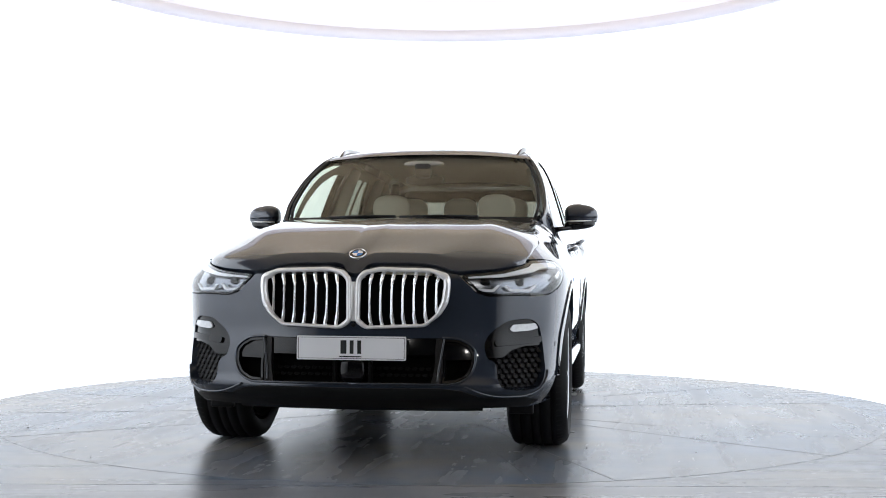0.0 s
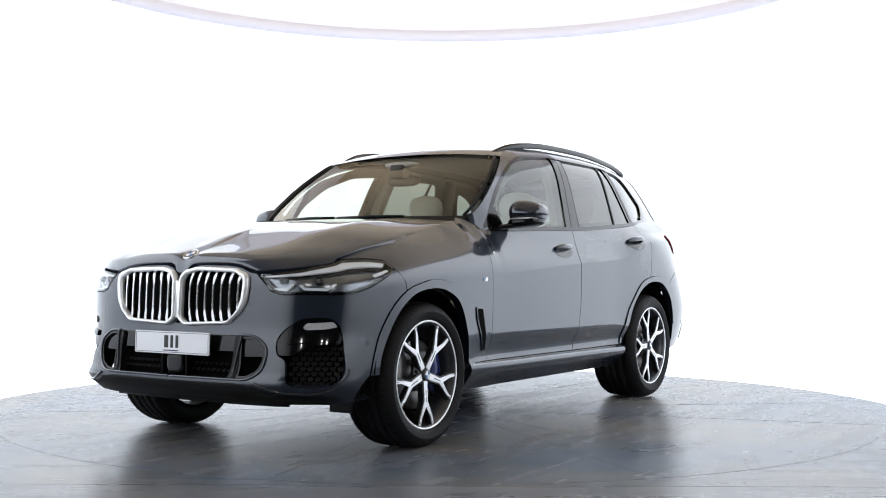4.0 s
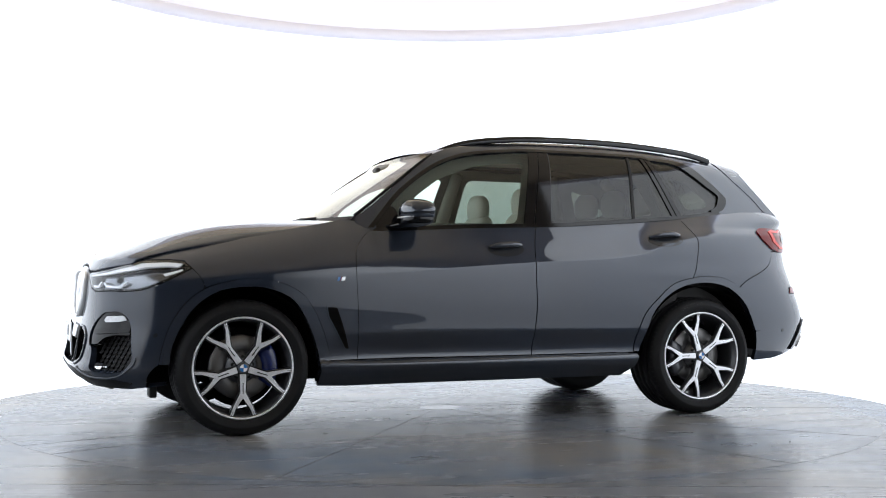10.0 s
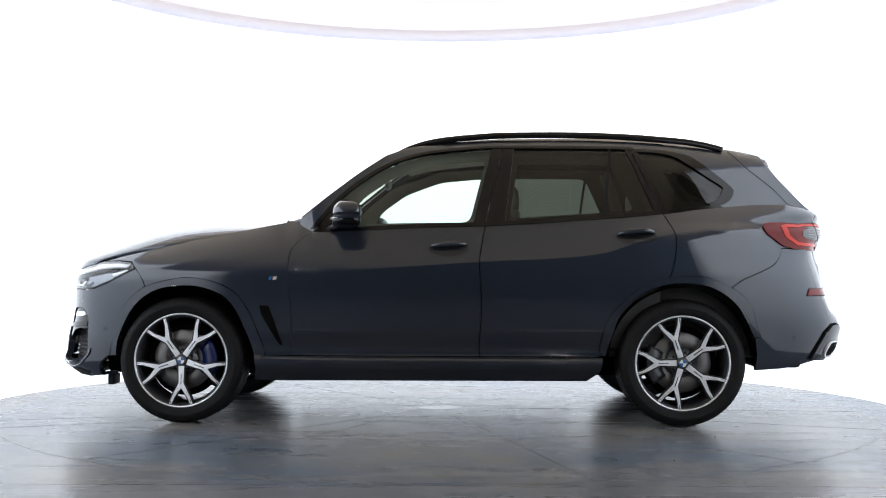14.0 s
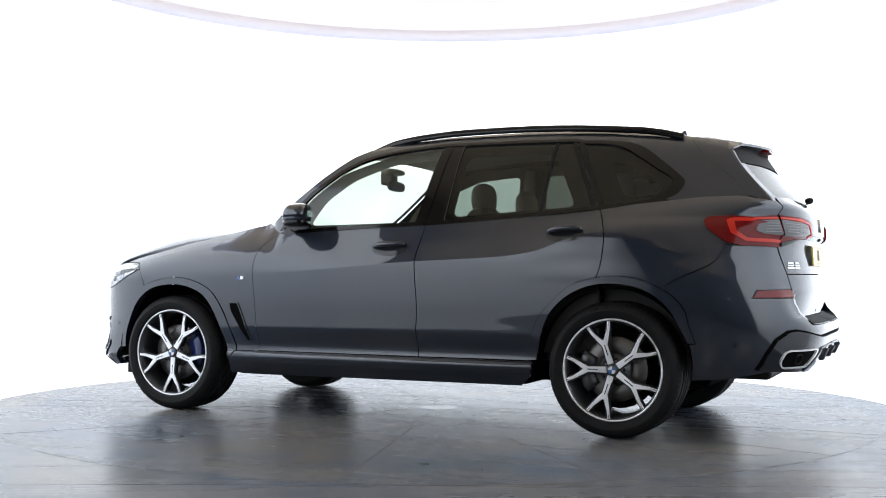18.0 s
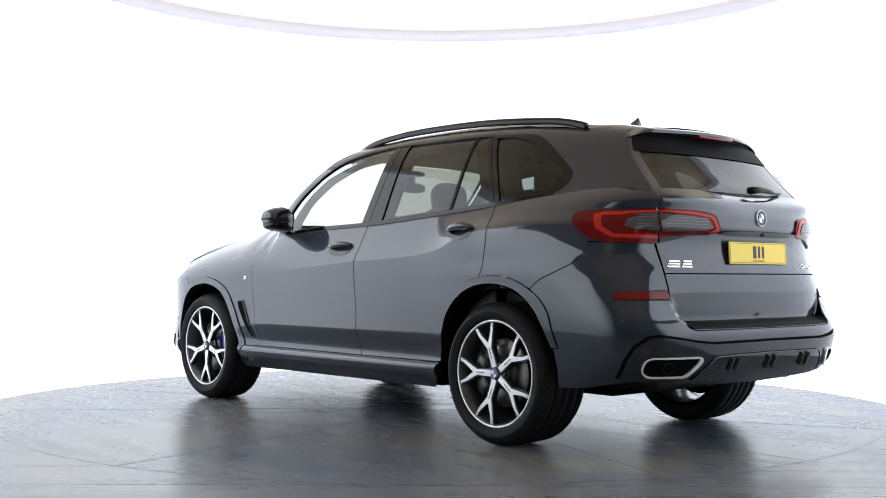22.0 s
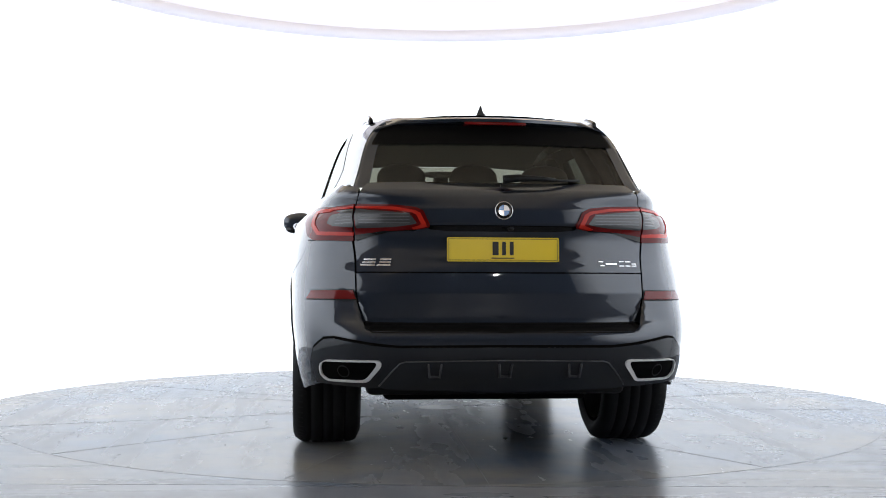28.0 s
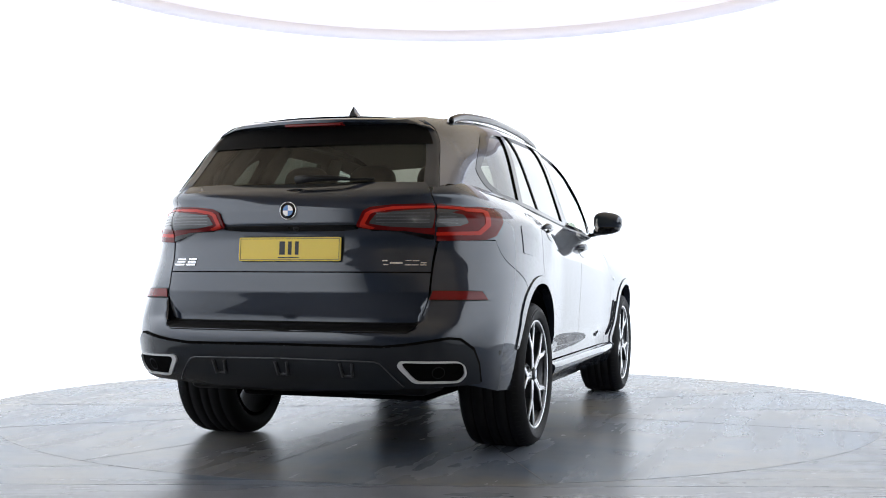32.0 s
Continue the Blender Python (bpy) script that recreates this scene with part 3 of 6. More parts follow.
RIM = sz(("n", 0.0, 0.885), ("n", 0.035, 0.895), ("n", 0.06, 0.925), ("n", 0.12, 0.938), ("n", 0.30, 0.936), ("n", 0.39, 0.925), ("n", 0.46, 0.905),
         ("n", 0.50, 0.899), ("n", 0.60, 0.906), ("n", 0.684, 0.917), (2.10, 0.945), (2.055, 0.970), (2.0, 0.984), (1.94, 0.998), (1.8, 1.028), (1.5, 1.092), (1.2, 1.147), (0.93, 1.20))
# the edge is drawn as a flowing line through these places
RIM_FINE = []
for i in range(len(RIM) - 1):
    a, b, c, d = (np.array(RIM[q], float) for q in (max(i - 1, 0), i, i + 1, min(i + 2, len(RIM) - 1)))
    RIM_FINE += [tuple(0.5 * (2 * b + (c - a) * t + (2 * a - 5 * b + 4 * c - d) * t**2 + (3 * b - a - 3 * c + d) * t**3)) for t in np.linspace(0, 1, 9)[:-1]]
RIM_FINE.append(RIM[-1])
RIM_AT = np.concatenate([[0], np.cumsum(np.hypot(np.diff([q[0] for q in RIM_FINE]), np.diff([q[1] for q in RIM_FINE])))])
RIM_AT /= RIM_AT[-1]
# the corner that parts the front edge from the side edge
RIM_CORNER = float(RIM_AT[88])


def bonnet_rim(k):
    """Edge of the bonnet from the middle of the nose (0) round to the screen's corner (1): places on the body's skin."""
    return body(np.interp(k, RIM_AT, [q[0] for q in RIM_FINE]), np.interp(k, RIM_AT, [q[1] for q in RIM_FINE]))


ZC = curve((2.32, 0.885), (2.312, 0.93), (2.29, 0.957), (2.25, 0.985), (2.2, 1.012), (2.07, 1.066), (1.9, 1.122), (1.72, 1.16), (1.54, 1.185), (1.36, 1.203), (1.18, 1.217), (0.98, 1.232))


def bonnet(u, v):
    """The bonnet: u from nose (0) to screen (1), v from middle (0) to edge (1)."""
    u, v = np.asarray(u, float), np.asarray(v, float)
    side_k, front_k = RIM_CORNER + (1 - RIM_CORNER) * np.clip(u, 0, 1), RIM_CORNER * np.clip(v, 0, 1)
    side, front = bonnet_rim(side_k), bonnet_rim(front_k)
    cx = 2.318 + (0.99 - 2.318) * u
    mid = np.stack([cx, 0 * u, ZC(cx)], 1)
    c0, c1 = bonnet_rim(np.zeros(1))[0], bonnet_rim(np.ones(1))[0]
    co = bonnet_rim(np.array([RIM_CORNER]))[0]
    m1 = np.array([0.99, 0, float(ZC(0.99))])
    back = m1 + (c1 - m1) * v[:, None]
    back[:, 2] = c1[2] + (m1[2] - c1[2]) * (1 - v**2.2)
    back[:, 0] = m1[0] + (c1[0] - m1[0]) * v**2.2
    # across: nearly flat inside the ridges, falling away outside them
    vr = 0.61 + 0.09 * np.clip(u, 0, 1)
    w = np.clip(v, 0, 2)
    fall = 0.26 * w**2.4 + 0.74 * np.clip((w - vr) / (1 - vr), 0, None) ** 1.5
    V = np.stack([v, v, fall], 1)
    lin_f = (1 - V) * c0 + V * co
    lin_b = (1 - V) * m1 + V * c1
    fade = np.stack([1 - u, 1 - u, np.clip(1 - u, 0, 1) ** 18], 1)
    rise = np.stack([u, u, np.clip(u, 0, 1) ** 4], 1)
    p = (1 - V) * mid + V * side + fade * (front - lin_f) + rise * (back - lin_b)
    ridge = 0.004 * np.exp(-((v - vr) / 0.08) ** 2) * step(0.05, 0.25, u) * step(1.0, 0.8, u)
    p[:, 2] += ridge
    return p


# ---- the car ----
car = empty("car", "dark grey metallic five-door estate car standing on the turntable", "car")
ARCH_F = [(1.02, 0.405), (1.02, 0.44), (1.06, 0.56), (1.12, 0.69), (1.20, 0.79), (1.33, 0.85), (1.47, 0.87), (1.57, 0.86), (1.72, 0.82), (1.83, 0.74), (1.91, 0.62), (1.95, 0.50), (1.97, 0.40)]
ARCH_FI = [(1.075, 0.34), (1.10, 0.47), (1.17, 0.64), (1.25, 0.75), (1.37, 0.805), (1.50, 0.82), (1.67, 0.79), (1.80, 0.69), (1.89, 0.52), (1.91, 0.40)]
ARCH_R = [(-0.97, 0.41), (-0.98, 0.52), (-1.03, 0.65), (-1.12, 0.75), (-1.23, 0.84), (-1.37, 0.88), (-1.50, 0.89), (-1.63, 0.87), (-1.77, 0.80), (-1.85, 0.71), (-1.90, 0.59), (-1.92, 0.53)]
ARCH_RI = [(-1.01, 0.41), (-1.05, 0.55), (-1.10, 0.67), (-1.20, 0.77), (-1.33, 0.83), (-1.48, 0.845), (-1.62, 0.82), (-1.73, 0.75), (-1.82, 0.64), (-1.875, 0.53)]
G = 0.003


def smooth_line(pts, n=6):
    """A rounded line through points."""
    p = [np.array(q, float) for q in pts]
    out = []
    for i in range(len(p) - 1):
        a, b, c, d = p[max(i - 1, 0)], p[i], p[i + 1], p[min(i + 2, len(p) - 1)]
        for j in range(n):
            t = j / n
            out.append(tuple(0.5 * (2 * b + (c - a) * t + (2 * a - 5 * b + 4 * c - d) * t**2 + (3 * b - a - 3 * c + d) * t**3)))
    return out + [tuple(p[-1])]


AF, AFI, AR, ARI = (smooth_line(a) for a in (ARCH_F, ARCH_FI, ARCH_R, ARCH_RI))
DOOR_LINE = smooth_line([(-0.26, 0.408), (-0.26, 0.54), (-0.27, 0.70), (-0.26, 0.88), (-0.26, 1.01), (-0.292, 1.187)])
LEAD_LINE = smooth_line([(0.85, 0.408), (0.86, 0.67), (0.872, 0.84), (0.876, 0.95), (0.862, 1.04), (0.80, 1.115), (0.75, 1.148)])
TRAIL_LINE = smooth_line([(-1.36, 1.262), (-1.405, 1.16), (-1.418, 1.09), (-1.40, 0.95), (-1.375, 0.88)])


def shift(line, dx):
    return [(x + dx, z) for x, z in line]


def belt(xs):
    return [(x, float(ZB(x))) for x in xs]


def inset(poly, d):
    """The polygon drawn in by d."""
    out = []
    k = len(poly)
    area = sum(poly[i - 1][0] * poly[i][1] - poly[i][0] * poly[i - 1][1] for i in range(k))
    sg = 1 if area > 0 else -1
    for i in range(k):
        a, p, b = Vector(poly[i - 1]), Vector(poly[i]), Vector(poly[(i + 1) % k])
        e0, e1 = (p - a).normalized(), (b - p).normalized()
        n0, n1 = Vector((-e0.y, e0.x)) * sg, Vector((-e1.y, e1.x)) * sg
        m = n0 + n1
        m = m.normalized() if m.length > 1e-6 else n0
        out.append(tuple(p + m * d / max(0.5, m.dot(n0))))
    return out


# seam between the rear wing and the bumper
REAR_SEAM = smooth_line([(-1.741, 0.826), (-1.80, 0.868), (-1.90, 0.912), (-1.985, 0.955), (-2.025, 1.005), (-2.04, 1.056)], 4)
CREASES = (lambda x: ZS(x), lambda x: 0.559 + 0 * x)


def side_panels(sd):
    fender = sz(*shift(LEAD_LINE, G)) + sz((0.82, 1.20), (0.90, 1.222), (0.93, 1.207), (1.2, 1.153), (1.5, 1.097), (1.8, 1.033), (1.94, 1.002), (2.0, 0.988), (2.045, 0.973), (2.03, 0.968), (1.917, 0.972), (1.832, 0.964), (1.794, 0.922), (1.765, 0.888), (1.738, 0.845), (1.73, 0.818)) + sz(*[p for p in AF[::-1] if p[0] < 1.725])
    part("front_wing", sheet(body, fender, 0.024, 0.02, side=sd), PAINT, car)
    front = sz(*LEAD_LINE) + belt(np.linspace(0.7, -0.285, 8)) + sz(*DOOR_LINE[::-1])
    d = part("front_door", sheet(body, front, 0.02, 0.02, side=sd, creases=CREASES), PAINT, car)
    rear = sz(*shift(DOOR_LINE, -2 * G)) + belt(np.linspace(-0.31, -1.35, 8)) + sz(*shift(TRAIL_LINE, G)) + sz(*[p for p in AR[::-1] if p[0] > -1.36])
    d2 = part("rear_door", sheet(body, rear, 0.02, 0.02, side=sd, creases=CREASES), PAINT, car)
    quarter = sz(*[(x - G, z) for x, z in TRAIL_LINE]) + sz(*[p for p in AR if -1.735 < p[0] < -1.38]) + sz(*[(x, z + 0.003) for x, z in REAR_SEAM]) + sz((-2.2, 1.055), ("t", 0.69, 1.05), ("t", 0.675, 1.11), ("t", 0.675, 1.22), ("t", 0.664, 1.268), ("t", 0.66, 1.298)) + sz((-2.2, 1.310), (-2.1, 1.326), (-1.9, 1.322), (-1.7, 1.302))
    part("rear_wing", sheet(body, quarter, 0.024, 0.02, side=sd), PAINT, car)
    sill = [(1.085, 0.262), (0.9, 0.255), (-0.90, 0.262), (-0.975, 0.32), (-0.992, 0.40)] + [(x, 0.40) for x in np.linspace(-0.9, 0.95, 12)] + [(1.02, 0.400), (1.068, 0.388), (1.072, 0.34)]
    part("sill", sheet(body, sill, 0.02, 0.05, 0.004, side=sd), PAINT, car)
    for o, i in ((AF, AFI), (AR, ARI)):
        ring = sz(*o) + sz(*i[::-1])
        part("wheel_arch_trim", sheet(body, inset(ring, 0.003), 0.02, 0.05, 0.007, side=sd), PAINT, car)
    return d, d2


def nose_and_tail():
    kid = [("n", 0.022, 0.875), ("n", 0.045, 0.908), ("n", 0.12, 0.925), ("n", 0.37, 0.918), ("n", 0.445, 0.885), ("n", 0.44, 0.76), ("n", 0.41, 0.70), ("n", 0.345, 0.645), ("n", 0.06, 0.632), ("n", 0.022, 0.67)]
    corner = [("n", 0.612, 0.575), ("n", 0.645, 0.628), ("n", 0.721, 0.680), ("n", 0.815, 0.688), ("n", 0.855, 0.66), ("n", 0.868, 0.595), ("n", 0.885, 0.43), ("n", 0.868, 0.37), ("n", 0.835, 0.355), ("n", 0.79, 0.352), ("n", 0.705, 0.362), ("n", 0.675, 0.400), ("n", 0.668, 0.488), ("n", 0.625, 0.503)]
    kid, corner = rounded(sz(*kid), 0.03), rounded(sz(*corner), 0.03)
    # the central intake crosses the middle: cut out by the outline itself
    top = sz(("n", 0.0, 0.592), ("n", 0.42, 0.597), ("n", 0.50, 0.592), ("n", 0.553, 0.562), ("n", 0.574, 0.530), ("n", 0.572, 0.472), ("n", 0.545, 0.420), ("n", 0.49, 0.390), ("n", 0.42, 0.386), ("n", 0.0, 0.385))
    low = sz(("n", 0.0, 0.26), ("n", 0.45, 0.26), ("n", 0.62, 0.275), ("n", 0.80, 0.265), ("n", 0.90, 0.29), (2.02, 0.275), (1.985, 0.39))
    arch = sz(*[p for p in AF if p[0] > 1.735][::-1])
    up = sz((1.736, 0.814), (1.742, 0.842), (1.765, 0.885), (1.796, 0.918), (1.88, 0.875), (1.976, 0.828), (2.063, 0.797), (2.158, 0.790), ("n", 0.797, 0.794), ("n", 0.628, 0.790), ("n", 0.572, 0.808), ("n", 0.515, 0.868), ("n", 0.49, 0.893), ("n", 0.455, 0.897), ("n", 0.39, 0.922), ("n", 0.30, 0.932), ("n", 0.12, 0.934), ("n", 0.065, 0.92), ("n", 0.038, 0.89), ("n", 0.0, 0.878))
    part("front_bumper", sheet(body, low + arch + up + top, 0.02, 0.035, holes=[kid, corner], join=True), PAINT, car)
    # tailgate: upper lid with the lamp line, and the lower lid
    gate = sz(("t", 0.0, 1.325), ("t", 0.3, 1.325), ("t", 0.62, 1.32), ("t", 0.652, 1.283), ("t", 0.67, 1.22), ("t", 0.67, 0.905), ("t", 0.0, 0.905))
    part("tailgate", sheet(body, gate, 0.022, 0.03, join=True), PAINT, car)
    lower = sz(("t", 0.0, 0.899), ("t", 0.67, 0.899), ("t", 0.668, 0.80), ("t", 0.655, 0.745), ("t", 0.630, 0.682), ("t", 0.60, 0.673), ("t", 0.0, 0.673))
    part("lower_tailgate", sheet(body, lower, 0.022, 0.03, join=True, creases=(lambda x: 0.801 + 0 * x,)), PAINT, car)
    bump = sz(("t", 0.0, 0.634), ("t", 0.605, 0.636), ("t", 0.636, 0.66), ("t", 0.662, 0.745), ("t", 0.676, 0.80), ("t", 0.678, 0.90), ("t", 0.69, 1.045), (-2.2, 1.05), (-2.1, 1.052)) + sz(*[(x, z - 0.003) for x, z in REAR_SEAM[::-1]]) + sz(*[p for p in AR if p[0] < -1.75]) + sz((-1.885, 0.525), (-1.885, 0.335), (-2.05, 0.345), (-2.25, 0.385), ("t", 0.75, 0.40), ("t", 0.6, 0.385), ("t", 0.4, 0.375), ("t", 0.0, 0.37))
    part("rear_bumper", sheet(body, bump, 0.022, 0.03, join=True), PAINT, car)


def bonnet_panel():
    bm = bmesh.new()
    nu, nv = 60, 72
    us = np.linspace(0, 1, nu)
    vs = np.linspace(0, 1, nv)
    uu, vv = np.meshgrid(us, vs, indexing="ij")
    p = bonnet(uu.ravel(), vv.ravel()).reshape(nu, nv, 3)
    grid = [[bm.verts.new(p[i, j]) for j in range(nv)] for i in range(nu)]
    oth = [[grid[i][j] if j == 0 else bm.verts.new((p[i, j, 0], -p[i, j, 1], p[i, j, 2])) for j in range(nv)] for i in range(nu)]
    for g in (grid, oth):
        for i in range(nu - 1):
            for j in range(nv - 1):
                bm.faces.new((g[i][j], g[i + 1][j], g[i + 1][j + 1], g[i][j + 1]))
    bmesh.ops.remove_doubles(bm, verts=bm.verts, dist=1e-5)
    bmesh.ops.recalc_face_normals(bm, faces=bm.faces)
    rim = [e for e in bm.edges if len(e.link_faces) == 1]
    r = bmesh.ops.extrude_edge_only(bm, edges=rim)
    for v in [x for x in r["geom"] if isinstance(x, bmesh.types.BMVert)]:
        v.co += Vector((-0.012 if v.co.x > 1.9 else 0, -0.008 * (1 if v.co.y > 0 else -1), -0.022))
    for e in rim:
        e.smooth = False
    part("bonnet", bm, PAINT, car)


def upper_body():
    # roof skin
    bm = bmesh.new()
    xs, vs = np.linspace(0.30, -2.0, 60), np.linspace(-1, 1, 41)
    xx, vv = np.meshgrid(xs, vs, indexing="ij")
    p = roof(xx.ravel(), vv.ravel()).reshape(60, 41, 3)
    g = [[bm.verts.new(p[i, j]) for j in range(41)] for i in range(60)]
    for i in range(59):
        for j in range(40):
            bm.faces.new((g[i][j], g[i][j + 1], g[i + 1][j + 1], g[i + 1][j]))
    bmesh.ops.recalc_face_normals(bm, faces=bm.faces)
    part("roof", bm, PAINT, car)
    for nm, fn, z0, z1, mat, vmax in (("windscreen", screen, 1.185, 1.648, SCREEN_GLASS, 0.94), ("rear_window", back_glass, 1.318, 1.60, TINTED_DARK, 0.95)):
        bm = bmesh.new()
        vs, zs = np.linspace(-vmax, vmax, 33), np.linspace(z0, z1, 18)
        vv, zz = np.meshgrid(vs, zs, indexing="ij")
        p = fn(vv.ravel(), zz.ravel()).reshape(33, 18, 3)
        g = [[bm.verts.new(p[i, j]) for j in range(18)] for i in range(33)]
        for i in range(32):
            for j in range(17):
                bm.faces.new((g[i][j], g[i + 1][j], g[i + 1][j + 1], g[i][j + 1]))
        bmesh.ops.recalc_face_normals(bm, faces=bm.faces)
        ob = part(nm, bm, mat, car)
        ob.visible_shadow = False
    for sd in (1, -1):
        # pillars and roof edge round the side windows, one frame with the window openings cut through
        xs = np.linspace(0.30, -1.98, 24)
        frame_out = [(0.775, 1.146), (0.83, 1.19)] + [(float(PILLAR_X(z)), float(z)) for z in np.linspace(1.225, 1.632, 10)] + [(x, float(EDGE_Z(x))) for x in xs] + [(-2.0, 1.62), (-2.03, 1.56), (-2.10, 1.47), (-2.17, 1.38), (-2.215, 1.318), (-2.1, 1.320), (-1.9, 1.311)] + belt(np.linspace(-1.8, 0.76, 20))
        open_all = rounded([(0.735, 1.165), (0.66, 1.262), (0.545, 1.388), (0.37, 1.52), (0.22, 1.595), (0.04, 1.642), (-0.24, 1.671), (-0.41, 1.675), (-1.10, 1.670), (-1.34, 1.652), (-1.46, 1.634), (-1.56, 1.590), (-1.68, 1.497), (-1.772, 1.425), (-1.783, 1.392), (-1.74, 1.335)] + belt(np.linspace(-1.60, 0.6, 12)), 0.03)
        open_all = [(x, z + (0.016 if abs(z - float(ZB(x))) < 0.004 else 0)) for x, z in open_all]
        part("side_frame", sheet(house, frame_out, 0.024, 0.02, 0.004, holes=[open_all], side=sd), PAINT, car)


for sd in (1, -1):
    side_panels(sd)
nose_and_tail()
bonnet_panel()
upper_body()


# ---- fittings on the body ----
def spot(surf, u, v):
    """Place, outward normal and the two tangents of a surface."""
    e = 1e-3
    a = lambda x, y: Vector(surf(np.array([x]), np.array([y]))[0])
    p, du, dv = a(u, v), a(u + e, v) - a(u - e, v), a(u, v + e) - a(u, v - e)
    n = du.cross(dv).normalized()
    if n.dot(p - Vector((0, 0, 0.8))) < 0:
        n = -n
    return p, n


def stick(p, n, up=Vector((0, 0, 1))):
    """A pose at p whose z axis points along n and whose y axis points up."""
    x = up.cross(n).normalized()
    y = n.cross(x)
    m = Matrix((x, y, n)).transposed().to_4x4()
    m.translation = p
    return m


def flip(bm, sd):
    if sd < 0:
        for v in bm.verts:
            v.co.y = -v.co.y
        bmesh.ops.reverse_faces(bm, faces=bm.faces)
    return bm


def prism(bm, poly, y0, y1, bevel=0.0):
    """A flat outline in x, z drawn out along y."""
    a = [bm.verts.new((x, y0, z)) for x, z in poly]
    b = [bm.verts.new((x, y1, z)) for x, z in poly]
    f = [bm.faces.new(a), bm.faces.new(b[::-1])]
    for i in range(len(poly)):
        bm.faces.new((a[i - 1], b[i - 1], b[i], a[i]))
    bmesh.ops.recalc_face_normals(bm, faces=bm.faces)
    if bevel:
        es = [e for e in bm.edges if e in f[0].edges[:] or e in f[1].edges[:]]
        bmesh.ops.bevel(bm, geom=es, offset=bevel, segments=2, profile=0.5, affect="EDGES")
    return bm


def blob(bm, c, r, n=20, power=2.0):
    """A rounded lump with half sizes r."""
    rows = []
    for i in range(n + 1):
        t = math.pi * i / n
        ring = []
        for j in range(2 * n):
            f = math.pi * j / n
            d = [math.sin(t) * math.cos(f), math.sin(t) * math.sin(f), math.cos(t)]
            k = sum(abs(q) ** power for q in d) ** (-1 / power)
            ring.append(bm.verts.new([c[q] + r[q] * d[q] * k for q in range(3)]))
        rows.append(ring)
    for a, b in zip(rows, rows[1:]):
        for j in range(2 * n):
            bm.faces.new((a[j], b[j], b[(j + 1) % (2 * n)], a[(j + 1) % (2 * n)]))
    bmesh.ops.remove_doubles(bm, verts=bm.verts, dist=1e-5)
    bmesh.ops.recalc_face_normals(bm, faces=bm.faces)
    return bm


def hoop(bm, pts, wide, deep, n=12):
    """A closed bar along a ring of points near the nose, wide across and deep along the view."""
    k = len(pts)
    rings = []
    for i, p in enumerate(pts):
        wd = wide[i] if isinstance(wide, list) else wide
        d = (pts[(i + 1) % k] - pts[i - 1]).normalized()
        out = Vector((1, 0, 0)) - d * d.x
        out.normalize()
        acr = d.cross(out)
        rings.append([bm.verts.new(p + acr * wd * math.cos(2 * math.pi * j / n) + out * deep * math.sin(2 * math.pi * j / n)) for j in range(n)])
    for i in range(k):
        a, b = rings[i - 1], rings[i]
        for j in range(n):
            bm.faces.new((a[j], a[(j + 1) % n], b[(j + 1) % n], b[j]))
    bmesh.ops.recalc_face_normals(bm, faces=bm.faces)
    return bm


def patch(name, surf, poly, mat, lift=0.004, depth=0.006, size=0.02, sd=1, holes=(), label="", join=False, parent=None):
    return part(name, sheet(surf, poly, size, depth, lift, holes=holes, side=sd, join=join), mat, parent or car, label)


def roundel(p, n, r, up=Vector((0, 0, 1))):
    m = stick(p, n, up)
    ob = part("round_badge", lathe(bmesh.new(), [(0.0001, 0.004), (r * 0.97, 0.004), (r, 0.0), (r, -0.006)], 40, "z"), BLACK_GLOSS, car, "round badge with blue and white quarters")
    ob.matrix_basis = m
    ring = part("badge_rim", lathe(bmesh.new(), [(r * 0.93, 0.003), (r * 0.95, 0.0065), (r * 1.0, 0.0065), (r * 1.03, 0.002), (r * 1.03, -0.006)], 40, "z"), CHROME, ob)
    for q in range(4):
        bm = bmesh.new()
        c = bm.verts.new((0, 0, 0.0055))
        ring = [bm.verts.new((r * 0.62 * math.cos(math.pi / 2 * (q + k / 8)), r * 0.62 * math.sin(math.pi / 2 * (q + k / 8)), 0.0055)) for k in range(9)]
        for k in range(8):
            bm.faces.new((c, ring[k], ring[k + 1]))
        part("badge_quarter", bm, BADGE_BLUE if q in (1, 3) else BADGE_WHITE, ob)
    return ob


def plate(p, n, mat, label, ink):
    m = stick(p, n)
    bm = bmesh.new()
    poly = rounded([(-0.26, -0.0555), (0.26, -0.0555), (0.26, 0.0555), (-0.26, 0.0555)], 0.008)
    prism(bm, poly, 0, 0.006)
    ob = part("number_plate", bm, mat, car, label, smooth=False)
    # outline stands in x, z and points along -y: turn it to face out
    ob.matrix_basis = m @ pose(0, 0, 0, -90, 0, 0) @ pose(0, -0.006, 0)
    rim = bmesh.new()
    for x0, x1, z0, z1 in ((-0.253, 0.253, 0.0475, 0.0495), (-0.253, 0.253, -0.0495, -0.0475), (-0.253, -0.251, -0.0475, 0.0475), (0.251, 0.253, -0.0475, 0.0475)):
        box(rim, x0, x1, -0.0012, 0.001, z0, z1)
    part("plate_border", rim, BLACK_INK, ob, smooth=False)
    # plain dark bars where the lettering stands
    for x0, x1, z0, z1 in ink:
        part("ink_bar", box(bmesh.new(), x0, x1, -0.0015, 0.001, z0, z1), BLACK_INK, ob, smooth=False)
    return ob


